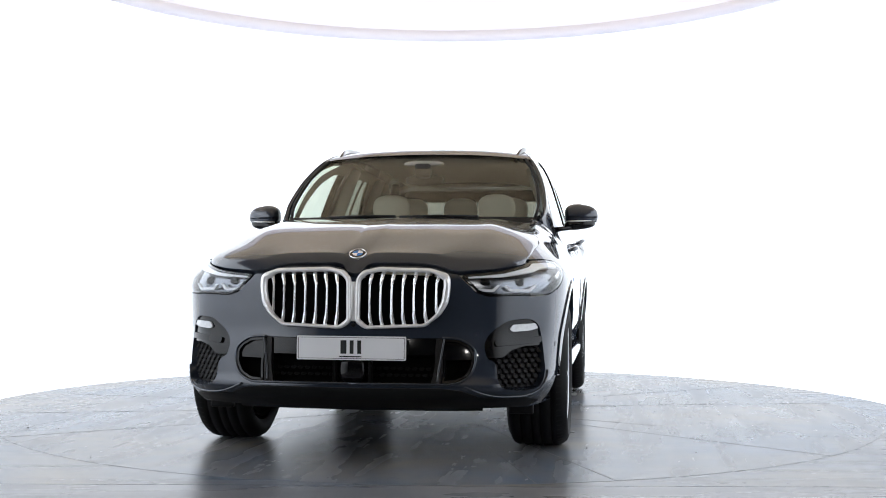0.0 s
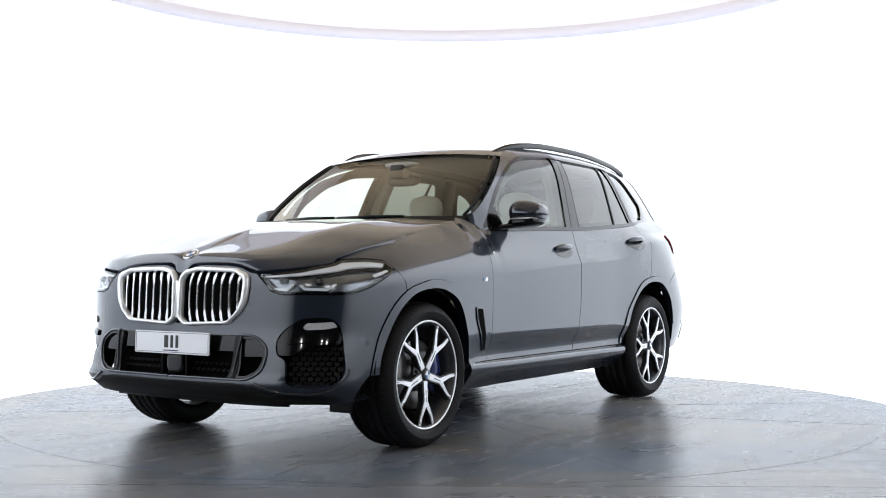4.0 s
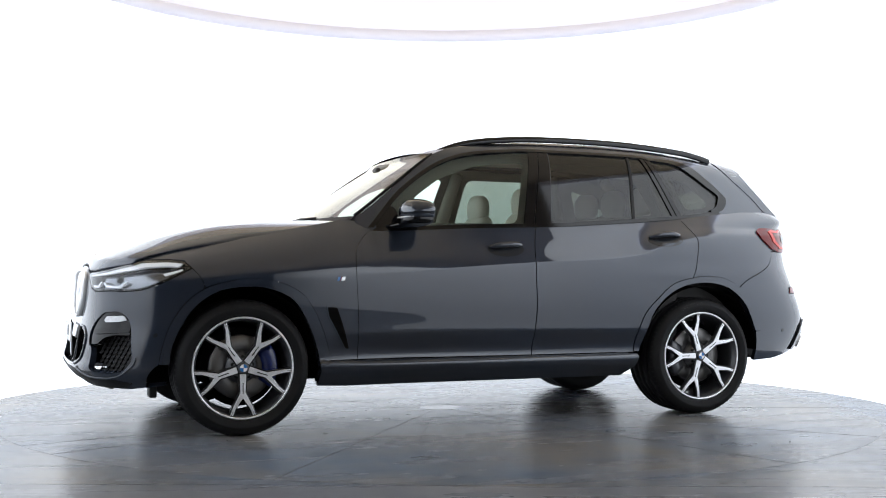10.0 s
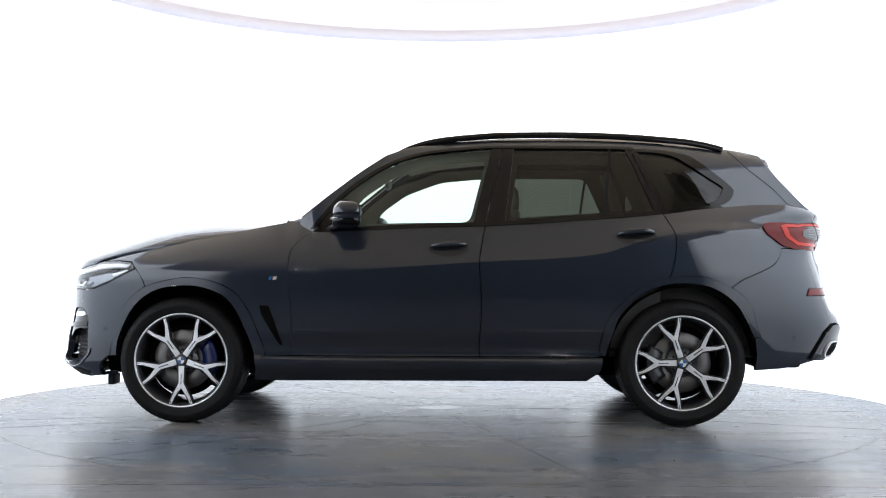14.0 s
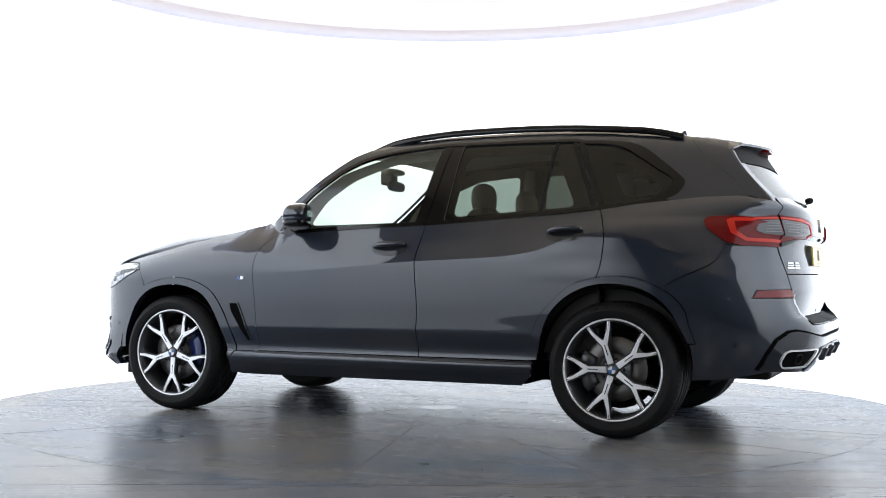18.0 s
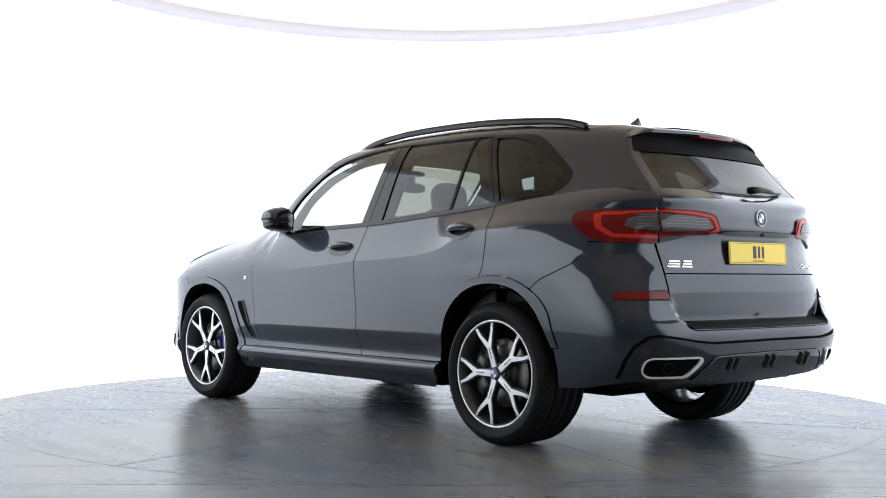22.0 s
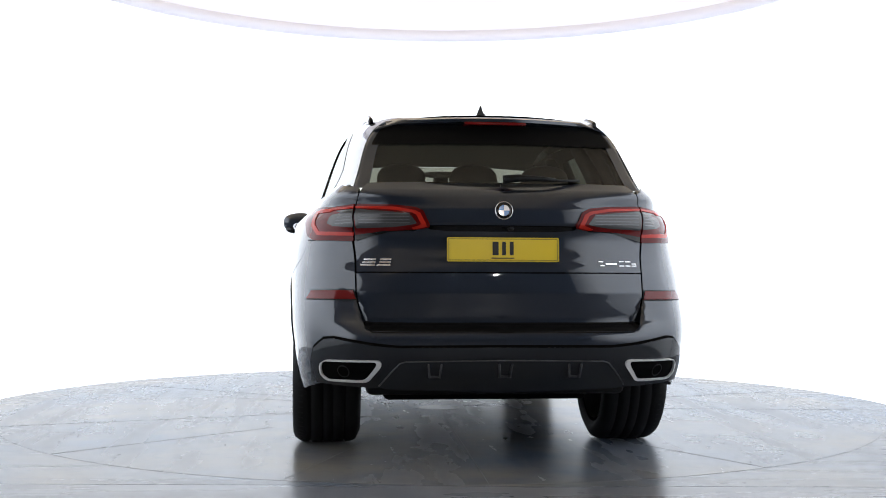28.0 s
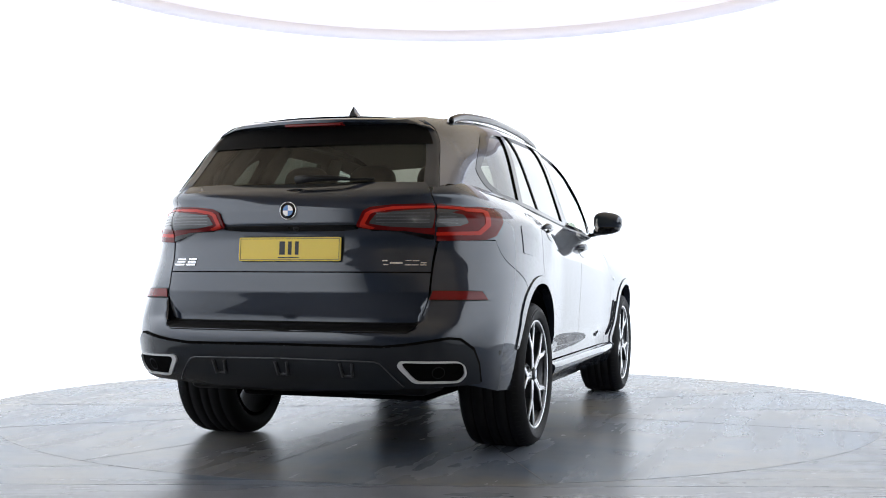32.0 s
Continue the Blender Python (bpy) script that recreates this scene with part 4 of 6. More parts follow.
def glazing(sd):
    low = lambda x: float(ZB(x)) + 0.016
    b0, b1 = (-0.335, 1.672), (-0.222, low(-0.222))
    front = [(0.73, 1.168), (0.655, 1.26), (0.54, 1.385), (0.367, 1.517), (0.218, 1.592), (0.04, 1.639), (-0.24, 1.668), b0, b1, (0.1, low(0.1)), (0.4, low(0.4))]
    g = patch("front_side_window", house, front, GLASS, -0.006, 0, 0.04, sd)
    g.visible_shadow = False
    rear = [(-0.468, 1.672), (-1.05, 1.669), (-1.0, low(-1.0)), (-0.7, low(-0.7)), (-0.41, low(-0.41))]
    small = [(-1.065, 1.669), (-1.155, 1.662), (-1.315, low(-1.315)), (-1.015, low(-1.015))]
    tri = [(-1.215, 1.657), (-1.34, 1.648), (-1.46, 1.629), (-1.555, 1.586), (-1.675, 1.494), (-1.765, 1.422), (-1.777, 1.392), (-1.73, 1.342), (-1.58, low(-1.58)), (-1.372, low(-1.372))]
    for nm, poly in (("rear_side_window", rear), ("rear_door_quarter_light", small), ("rear_quarter_window", tri)):
        g = patch(nm, house, poly, TINTED, -0.006, 0, 0.04, sd)
        g.visible_shadow = False
    # black pillars between the panes
    patch("pillar_cover", house, [b0, (-0.397, 1.672), (-0.292, low(-0.292)), b1], BLACK_GLOSS, 0.001, 0.012, 0.03, sd)
    patch("pillar_cover", house, [(-0.403, 1.672), (-0.468, 1.672), (-0.41, low(-0.41)), (-0.298, low(-0.298))], BLACK_GLOSS, 0.001, 0.012, 0.03, sd)
    patch("window_bar", house, [(-1.048, 1.668), (-1.067, 1.668), (-1.017, low(-1.017)), (-0.998, low(-0.998))], BLACK_PLASTIC, 0.0, 0.012, 0.03, sd)
    patch("window_seal", house, [(-0.468, 1.668), (-0.471, 1.668), (-0.413, low(-0.413)), (-0.41, low(-0.41))], ALLOY_DARK, 0.0025, 0.004, 0.03, sd)
    patch("pillar_cover", house, [(-1.15, 1.664), (-1.178, 1.661), (-1.34, low(-1.34)), (-1.31, low(-1.31))], BLACK_GLOSS, 0.001, 0.012, 0.03, sd)
    patch("pillar_cover", house, [(-1.184, 1.661), (-1.222, 1.658), (-1.38, low(-1.38)), (-1.346, low(-1.346))], BLACK_GLOSS, 0.003, 0.012, 0.03, sd)
    # black strip along the foot of the windows, and the surround of the rear corner
    strip = [(x, float(ZB(x)) - 0.004) for x in np.linspace(0.76, -1.74, 26)] + [(x, float(ZB(x)) + 0.019) for x in np.linspace(-1.70, 0.72, 26)]
    patch("belt_strip", house, strip, BLACK_GLOSS, 0.008, 0.012, 0.03, sd)
    rim = smooth_line([(-1.20, 1.668), (-1.36, 1.661), (-1.47, 1.648), (-1.57, 1.612), (-1.69, 1.522), (-1.788, 1.438), (-1.806, 1.402), (-1.780, 1.352), (-1.73, 1.322), (-1.66, 1.306)], 4)
    inner = smooth_line([(-1.20, 1.650), (-1.35, 1.641), (-1.455, 1.616), (-1.55, 1.558), (-1.65, 1.490), (-1.727, 1.440), (-1.738, 1.416), (-1.708, 1.362), (-1.68, 1.344), (-1.64, 1.330)], 4)
    patch("window_surround", house, rim + inner[::-1], BLACK_GLOSS, 0.006, 0.015, 0.02, sd)
    top = smooth_line([(0.765, 1.165), (0.682, 1.268), (0.562, 1.40), (0.38, 1.532), (0.225, 1.607), (0.04, 1.654), (-0.24, 1.683), (-0.41, 1.687), (-1.10, 1.682), (-1.21, 1.67)], 4)
    under = smooth_line([(0.735, 1.165), (0.657, 1.26), (0.542, 1.384), (0.367, 1.515), (0.218, 1.59), (0.04, 1.637), (-0.24, 1.666), (-0.41, 1.670), (-1.10, 1.665), (-1.21, 1.653)], 4)
    patch("window_surround", house, top + under[::-1], BLACK_GLOSS, 0.005, 0.015, 0.02, sd)
    # added filler behind the windscreen pillar's foot, darkened to hide its bright reflection
    patch("pillar_gap_sheet", house, [(0.955, 1.14), (0.955, 1.19), (0.90, 1.215), (0.79, 1.262), (0.76, 1.20), (0.80, 1.14)], DARK_PAINT, -0.03, 0.0, 0.02, sd)
    # mirror foot panel in the front corner of the window
    patch("mirror_corner", house, [(0.735, 1.166), (0.66, 1.258), (0.625, 1.298), (0.60, 1.285), (0.56, 1.172)], BLACK_GLOSS, 0.0, 0.01, 0.03, sd)


def rails(sd):
    pts = smooth_line([(0.27, 1.640), (0.20, 1.678), (0.08, 1.718), (-0.06, 1.742), (-0.25, 1.760), (-0.42, 1.769), (-0.77, 1.772), (-1.12, 1.763), (-1.48, 1.738), (-1.62, 1.72), (-1.72, 1.698), (-1.77, 1.683)], 4)
    bm = tube(bmesh.new(), [(x, sd * (0.615 - 0.03 * float(step(-1.0, -1.8, x)) - 0.03 * float(step(-0.1, 0.3, x))), z - 0.008) for x, z in pts], 0.0135, 10, 1.5)
    part("roof_rail", bm, BLACK_GLOSS, car)


def mirror(sd):
    # cap in body colour over a black lower shell, on a black arm
    bm = blob(bmesh.new(), (0.545, 1.010, 1.264), (0.085, 0.102, 0.068), 18, 3.2)
    for v in bm.verts:
        t = (v.co.y - 0.90) / 0.2
        v.co.x += -0.035 * t
        if v.co.z > 1.262:
            v.co.z -= 0.030 * max(0, t - 0.45)
            if v.co.x > 0.56:
                v.co.z -= (v.co.x - 0.56) * 0.35
    bmesh.ops.bisect_plane(bm, geom=bm.verts[:] + bm.edges[:] + bm.faces[:], plane_co=(0, 0, 1.222), plane_no=(0, 0, -1), clear_outer=True)
    cap = part("door_mirror", flip(bm, sd), PAINT, car, "door mirror with a body-coloured cap")
    bm = blob(bmesh.new(), (0.548, 1.0, 1.205), (0.085, 0.097, 0.034), 16, 3.0)
    for v in bm.verts:
        v.co.x += -0.035 * (v.co.y - 0.90) / 0.2
        v.co.z += 0.012 * (v.co.y - 1.0) / 0.1
    part("mirror_base", flip(bm, sd), BLACK_GLOSS, cap)
    bm = tube(bmesh.new(), [(0.61, 0.862, 1.172), (0.60, 0.90, 1.176), (0.58, 0.95, 1.185), (0.56, 1.0, 1.195)], [0.02, 0.019, 0.022, 0.024], 10, 0.8)
    for v in bm.verts:
        v.co.x = 0.59 + (v.co.x - 0.59) * 2.0
    part("mirror_arm", flip(bm, sd), BLACK_GLOSS, cap)
    bm = tube(bmesh.new(), [(0.60, 0.925, 1.222), (0.628, 0.96, 1.221), (0.612, 1.03, 1.223), (0.575, 1.085, 1.226), (0.50, 1.09, 1.228)], 0.004, 6)
    part("mirror_lamp", flip(bm, sd), LAMP_BRIGHT, cap)
    bm = bmesh.new()
    poly = rounded([(-0.078, -0.055), (0.078, -0.045), (0.07, 0.04), (-0.06, 0.05)], 0.03)
    prism(bm, poly, 0, 0.004)
    ob = part("mirror_glass", bm, CHROME, cap, smooth=False)
    ob.matrix_basis = pose(0.468, sd * 1.0, 1.245, 0, 0, -90 - sd * 8 + (180 if sd < 0 else 0) + (180 if sd < 0 else 0))


def handle(sd, x, z):
    # flat dark patch: the shade in the body-coloured cup put into its colour
    cup = [(x + 0.118 * math.cos(t), z - 0.004 + (0.045 if math.sin(t) < 0 else 0.04) * math.sin(t)) for t in np.linspace(0, 2 * math.pi, 40)[:-1]]
    patch("handle_shade", body, cup, DARK_PAINT, 0.002, 0.004, 0.02, sd)
    bm = bmesh.new()
    pts, rad = [], []
    for k in np.linspace(-1, 1, 15):
        q, m = spot(body, x + 0.108 * k, z + 0.012 + 0.006 * k * -1)
        pts.append(q + m * (0.026 * (1 - abs(k) ** 3) + 0.004))
        rad.append(0.020 * (1 - 0.5 * abs(k) ** 3))
    tube(bm, pts, rad, 12, 0.9)
    part("door_handle", flip(bm, sd), PAINT, car)


def vents(sd):
    v = sz((1.058, 0.716), (0.986, 0.713), (0.950, 0.62), (0.903, 0.475), (0.906, 0.462), (0.936, 0.464), (1.044, 0.65))
    patch("wing_vent", body, rounded(v, 0.012), PAINT, 0.007, 0.01, 0.015, sd)
    # flat near-black sheet stands in for the shade inside the vent
    patch("vent_shade", body, rounded(inset(v, 0.0085), 0.008), SHADE, 0.0085, 0.002, 0.015, sd)
    for k, mat in ((0, BADGE_BLUE), (1, BADGE_BLUE), (2, RED_LENS), (3, CHROME), (4, CHROME), (5, CHROME)):
        x = 0.992 - 0.0075 * k
        patch("wing_badge_bar", body, sz((x, 0.857), (x - 0.0065, 0.857), (x - 0.0125, 0.878), (x - 0.006, 0.878)), mat, 0.003, 0.003, 0.01, sd)
    # parking sensors
    for q in (sz((1.985, 0.56))[0], sz((-2.12, 0.53))[0]):
        c = [(q[0] + 0.012 * math.cos(t), q[1] + 0.012 * math.sin(t)) for t in np.linspace(0, 6.28, 17)[:-1]]
        patch("parking_sensor", body, c, DARK_PAINT, 0.0015, 0.002, 0.01, sd)


KIDNEY = rounded(sz(("n", 0.016, 0.872), ("n", 0.045, 0.908), ("n", 0.12, 0.925), ("n", 0.37, 0.918), ("n", 0.447, 0.885), ("n", 0.442, 0.76), ("n", 0.41, 0.70), ("n", 0.345, 0.645), ("n", 0.06, 0.632), ("n", 0.014, 0.67)), 0.02)


def face(sd):
    # grille: bright frame, black throat and upright blades
    line = dense(inset(KIDNEY, 0.011), 0.02)
    pts = [Vector(q[0]) + Vector(q[1]) * 0.006 for q in (spot(body, *c) for c in line)]
    g = part("kidney_grille", flip(hoop(bmesh.new(), pts, [0.0088 + 0.009 * float(step(0.38, 0.44, q.y)) + 0.004 * float(step(0.08, 0.03, q.y)) + 0.003 * float(step(0.86, 0.91, q.z)) for q in pts], 0.020), sd), BRIGHT_CHROME, car, "chrome framed kidney grille with upright chrome blades")
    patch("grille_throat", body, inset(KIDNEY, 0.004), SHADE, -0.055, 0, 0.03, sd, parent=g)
    for k in range(7):
        y = 0.080 + 0.0525 * k
        zlo, zhi = 0.645 + (0.055 * max(0, (y - 0.33) / 0.08) if y > 0.33 else 0), 0.912 - 0.02 * max(0, (y - 0.36) / 0.06)
        bm = bmesh.new()
        rows = []
        for z in np.linspace(zlo, zhi, 15):
            t = (z - zlo) / (zhi - zlo)
            lean = 0.009 * float(step(0.72, 1.0, t)) - 0.004 * math.sin(math.pi * t) + 0.006 * float(step(0.22, 0.0, t))
            p, n = spot(body, nose(y + lean, z), z)
            tang = n.cross(Vector((0, 0, 1))).normalized()
            bulge = 0.010 * math.sin(math.pi * min(1, max(0, t))) ** 0.6
            w = 0.0040 + 0.0016 * (1 - t) + 0.0042 * float(step(0.72, 0.84, t)) + 0.0030 * float(step(0.28, 0.18, t))
            f0 = p + n * (bulge - 0.004)
            rows.append([bm.verts.new(q) for q in (f0 + tang * w, f0 + n * 0.003, f0 - tang * w, f0 - tang * w * 0.8 - n * 0.009, f0 + tang * w * 0.8 - n * 0.009)])
        for a, b in zip(rows, rows[1:]):
            for i in range(5):
                bm.faces.new((a[i], a[(i + 1) % 5], b[(i + 1) % 5], b[i]))
        bm.faces.new(rows[0])
        bm.faces.new(rows[-1][::-1])
        bmesh.ops.recalc_face_normals(bm, faces=bm.faces)
        part("grille_blade", flip(bm, sd), CHROME, g, smooth=False)
    # headlamp
    lamp = sz(("n", 0.505, 0.892), ("n", 0.60, 0.900), ("n", 0.684, 0.910), (2.085, 0.946), (2.045, 0.962), (1.917, 0.967), (1.832, 0.959), (1.800, 0.922), (1.88, 0.879), (1.976, 0.832), (2.063, 0.801), (2.158, 0.794), ("n", 0.797, 0.798), ("n", 0.628, 0.794), ("n", 0.578, 0.812), ("n", 0.525, 0.868))
    lamp = rounded(lamp, 0.014)
    h = patch("headlamp", body, lamp, LAMP_CLEAR, -0.035, 0, 0.03, sd, label="clear headlamp with bright upper brow and two projector units")
    lens = patch("headlamp_lens", body, inset(lamp, 0.003), LENS, 0.002, 0, 0.02, sd, parent=h)
    lens.visible_shadow = False
    part("headlamp_rim", sheet(body, lamp, 0.02, 0.03, -0.001, holes=[inset(lamp, 0.011)], side=sd), BLACK_GLOSS, h)
    brow = sz(("n", 0.535, 0.888), ("n", 0.684, 0.903), (2.085, 0.939), (2.045, 0.955), (1.917, 0.960), (1.838, 0.951), (1.865, 0.932), (1.93, 0.935), (2.04, 0.927), (2.09, 0.914), ("n", 0.684, 0.883), ("n", 0.54, 0.876))
    patch("lamp_brow", body, brow, LAMP_BRIGHT, -0.004, 0.01, 0.02, sd, parent=h)
    for y0, y1 in ((0.56, 0.685), (0.715, 0.85)):
        u = sz(("n", y0 - 0.012, 0.838), ("n", y0 + 0.012, 0.815), ("n", y1 - 0.03, 0.812), ("n", y1, 0.845), ("n", y1 - 0.012, 0.847), ("n", y1 - 0.036, 0.824), ("n", y0 + 0.016, 0.827), ("n", y0, 0.843))
        patch("lamp_light_guide", body, u, LAMP_BRIGHT, -0.005, 0.012, 0.02, sd, parent=h)
        p, n = spot(body, nose((y0 + y1) / 2, 0.868), 0.868)
        ob = part("lamp_projector", flip(blob(bmesh.new(), p - n * 0.035, (0.016, 0.024, 0.02), 12, 3.0), sd), BLACK_GLOSS, h)
    tab = sz((1.95, 0.893), (1.85, 0.920), (1.84, 0.912), (1.94, 0.880))
    patch("lamp_reflector", body, tab, LAMP_BRIGHT, -0.008, 0.004, 0.02, sd, parent=h)
    # corner intake with its lamp
    c = rounded(sz(("n", 0.612, 0.575), ("n", 0.645, 0.628), ("n", 0.721, 0.680), ("n", 0.815, 0.688), ("n", 0.855, 0.66), ("n", 0.868, 0.595), ("n", 0.885, 0.43), ("n", 0.868, 0.37), ("n", 0.835, 0.355), ("n", 0.79, 0.352), ("n", 0.705, 0.362), ("n", 0.675, 0.400), ("n", 0.668, 0.488), ("n", 0.625, 0.503)), 0.03)
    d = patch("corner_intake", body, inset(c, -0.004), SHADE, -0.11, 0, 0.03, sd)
    scale_panel((2.245, 0.645), (2.085, 0.868), 0.355, 0.60, sd, d)
    upper = rounded(sz(("n", 0.616, 0.575), ("n", 0.648, 0.626), ("n", 0.722, 0.677), ("n", 0.815, 0.685), ("n", 0.852, 0.658), ("n", 0.864, 0.60), ("n", 0.868, 0.56), ("n", 0.80, 0.56), ("n", 0.745, 0.545), ("n", 0.700, 0.508), ("n", 0.630, 0.507)), 0.018)
    patch("intake_cover", body, upper, BLACK_GLOSS, -0.008, 0.03, 0.02, sd, parent=d)
    patch("intake_bar", body, rounded(sz(("n", 0.66, 0.588), ("n", 0.866, 0.602), ("n", 0.866, 0.575), ("n", 0.665, 0.560)), 0.012), BLACK_GLOSS, 0.004, 0.02, 0.02, sd, parent=d)
    drl = rounded(sz(("n", 0.726, 0.638), ("n", 0.744, 0.659), ("n", 0.84, 0.664), ("n", 0.852, 0.640), ("n", 0.816, 0.630), ("n", 0.74, 0.626)), 0.008)
    patch("fog_lamp", body, drl, FOG_LENS, 0.0, 0.012, 0.015, sd, label="clear strip lamp above the corner intake", parent=d)
    # beads in body colour: under the corner intake and round the central intake
    def bead(name, pts, r, mat, lift):
        a_ = np.array(smooth_line(sz(*pts), 5))
        line_ = []
        for u_, z_ in a_:
            q_, n_ = spot(body, float(u_), float(z_))
            q_ = q_ + n_ * lift
            line_.append((q_.x, sd * q_.y, q_.z))
        return part(name, tube(bmesh.new(), line_, r, 8), mat, car)
    bead("intake_bead", (("n", 0.53, 0.376), ("n", 0.60, 0.348), ("n", 0.66, 0.332), ("n", 0.73, 0.327), ("n", 0.80, 0.329), ("n", 0.855, 0.350), ("n", 0.886, 0.395), ("n", 0.893, 0.44)), 0.006, PAINT, 0.003)
    bead("intake_bead", (("n", 0.0, 0.384), ("n", 0.2, 0.385), ("n", 0.42, 0.386), ("n", 0.49, 0.390), ("n", 0.545, 0.420), ("n", 0.572, 0.472), ("n", 0.574, 0.530), ("n", 0.553, 0.562), ("n", 0.50, 0.592), ("n", 0.42, 0.598)), 0.006, PAINT, 0.003)
    bead("intake_post_edge", (("n", 0.432, 0.592), ("n", 0.425, 0.55), ("n", 0.41, 0.45), ("n", 0.405, 0.395)), 0.006, DARK_PAINT, 0.004)
    # outer frame and flap of the central intake
    wing = rounded(sz(("n", 0.425, 0.592), ("n", 0.498, 0.588), ("n", 0.549, 0.560), ("n", 0.569, 0.528), ("n", 0.567, 0.474), ("n", 0.541, 0.425), ("n", 0.488, 0.396), ("n", 0.425, 0.392)), 0.012)
    ob = patch("intake_wing", body, wing, BLACK_GLOSS, 0.002, 0.03, 0.02, sd, holes=[inset(wing, 0.010)])
    patch("intake_flap", body, rounded(sz(("n", 0.432, 0.585), ("n", 0.495, 0.580), ("n", 0.543, 0.556), ("n", 0.560, 0.530), ("n", 0.558, 0.500), ("n", 0.432, 0.496)), 0.008), BLACK_GLOSS, -0.012, 0.01, 0.02, sd, parent=ob)
    patch("intake_post", body, sz(("n", 0.395, 0.594), ("n", 0.42, 0.594), ("n", 0.42, 0.395), ("n", 0.375, 0.39)), BLACK_PLASTIC, 0.002, 0.03, 0.02, sd, parent=ob)


def scale_panel(a, b, z0, z1, sd, parent):
    """Flat panel of overlapping scales that looks forward, from plan point a to plan point b."""
    bm = bmesh.new()
    a, b, up = Vector((*a, 0)), Vector((*b, 0)), Vector((0, 0, 1))
    t = (b - a).normalized()
    n = t.cross(up)
    if n.x < 0:
        n = -n
    cols, rows = int((b - a).length / 0.036), int((z1 - z0) / 0.024)
    for r in range(rows):
        for c in range(cols):
            p = a + t * 0.036 * (c + 0.5 + 0.5 * (r % 2)) + up * (z0 + 0.024 * (r + 0.5))
            ring = [p - t * 0.0165 + up * 0.003, p - t * 0.009 - up * 0.010 + n * 0.012, p + t * 0.009 - up * 0.010 + n * 0.012, p + t * 0.0165 + up * 0.003, p + t * 0.009 + up * 0.010, p - t * 0.009 + up * 0.010]
            top = [bm.verts.new(q) for q in ring]
            low = [bm.verts.new(q - n * 0.012) for q in ring]
            bm.faces.new(top)
            for k in range(6):
                bm.faces.new((top[k - 1], top[k], low[k], low[k - 1]))
    bmesh.ops.recalc_face_normals(bm, faces=bm.faces)
    tagged(part("intake_mesh", flip(bm, sd), BLACK_PLASTIC, parent, smooth=False), kind="stuff")


def mesh_panel(corner, width, height, sd, parent, lift):
    """Overlapping scale mesh of an intake, one joined piece."""
    bm = bmesh.new()
    y0, z0 = corner[1], corner[2]
    rows, cols = int(height / 0.028), int(width / 0.034)
    for r in range(rows):
        for c in range(cols + 1):
            y = y0 + (c + 0.5 * (r % 2)) * 0.034
            z = z0 + r * 0.028
            if y > y0 + width:
                continue
            p, n = spot(body, nose(y, z), z)
            t = n.cross(Vector((0, 0, 1))).normalized()
            u = Vector((0, 0, 1))
            b = p + n * lift
            pts = [b - t * 0.016, b - t * 0.008 - u * 0.011 + n * 0.012, b + t * 0.008 - u * 0.011 + n * 0.012, b + t * 0.016, b + t * 0.008 + u * 0.006, b - t * 0.008 + u * 0.006]
            vs = [bm.verts.new(q) for q in pts]
            bm.faces.new(vs)
    bmesh.ops.recalc_face_normals(bm, faces=bm.faces)
    tagged(part("intake_mesh", flip(bm, sd), MESH_BLACK, parent, smooth=False), kind="stuff")


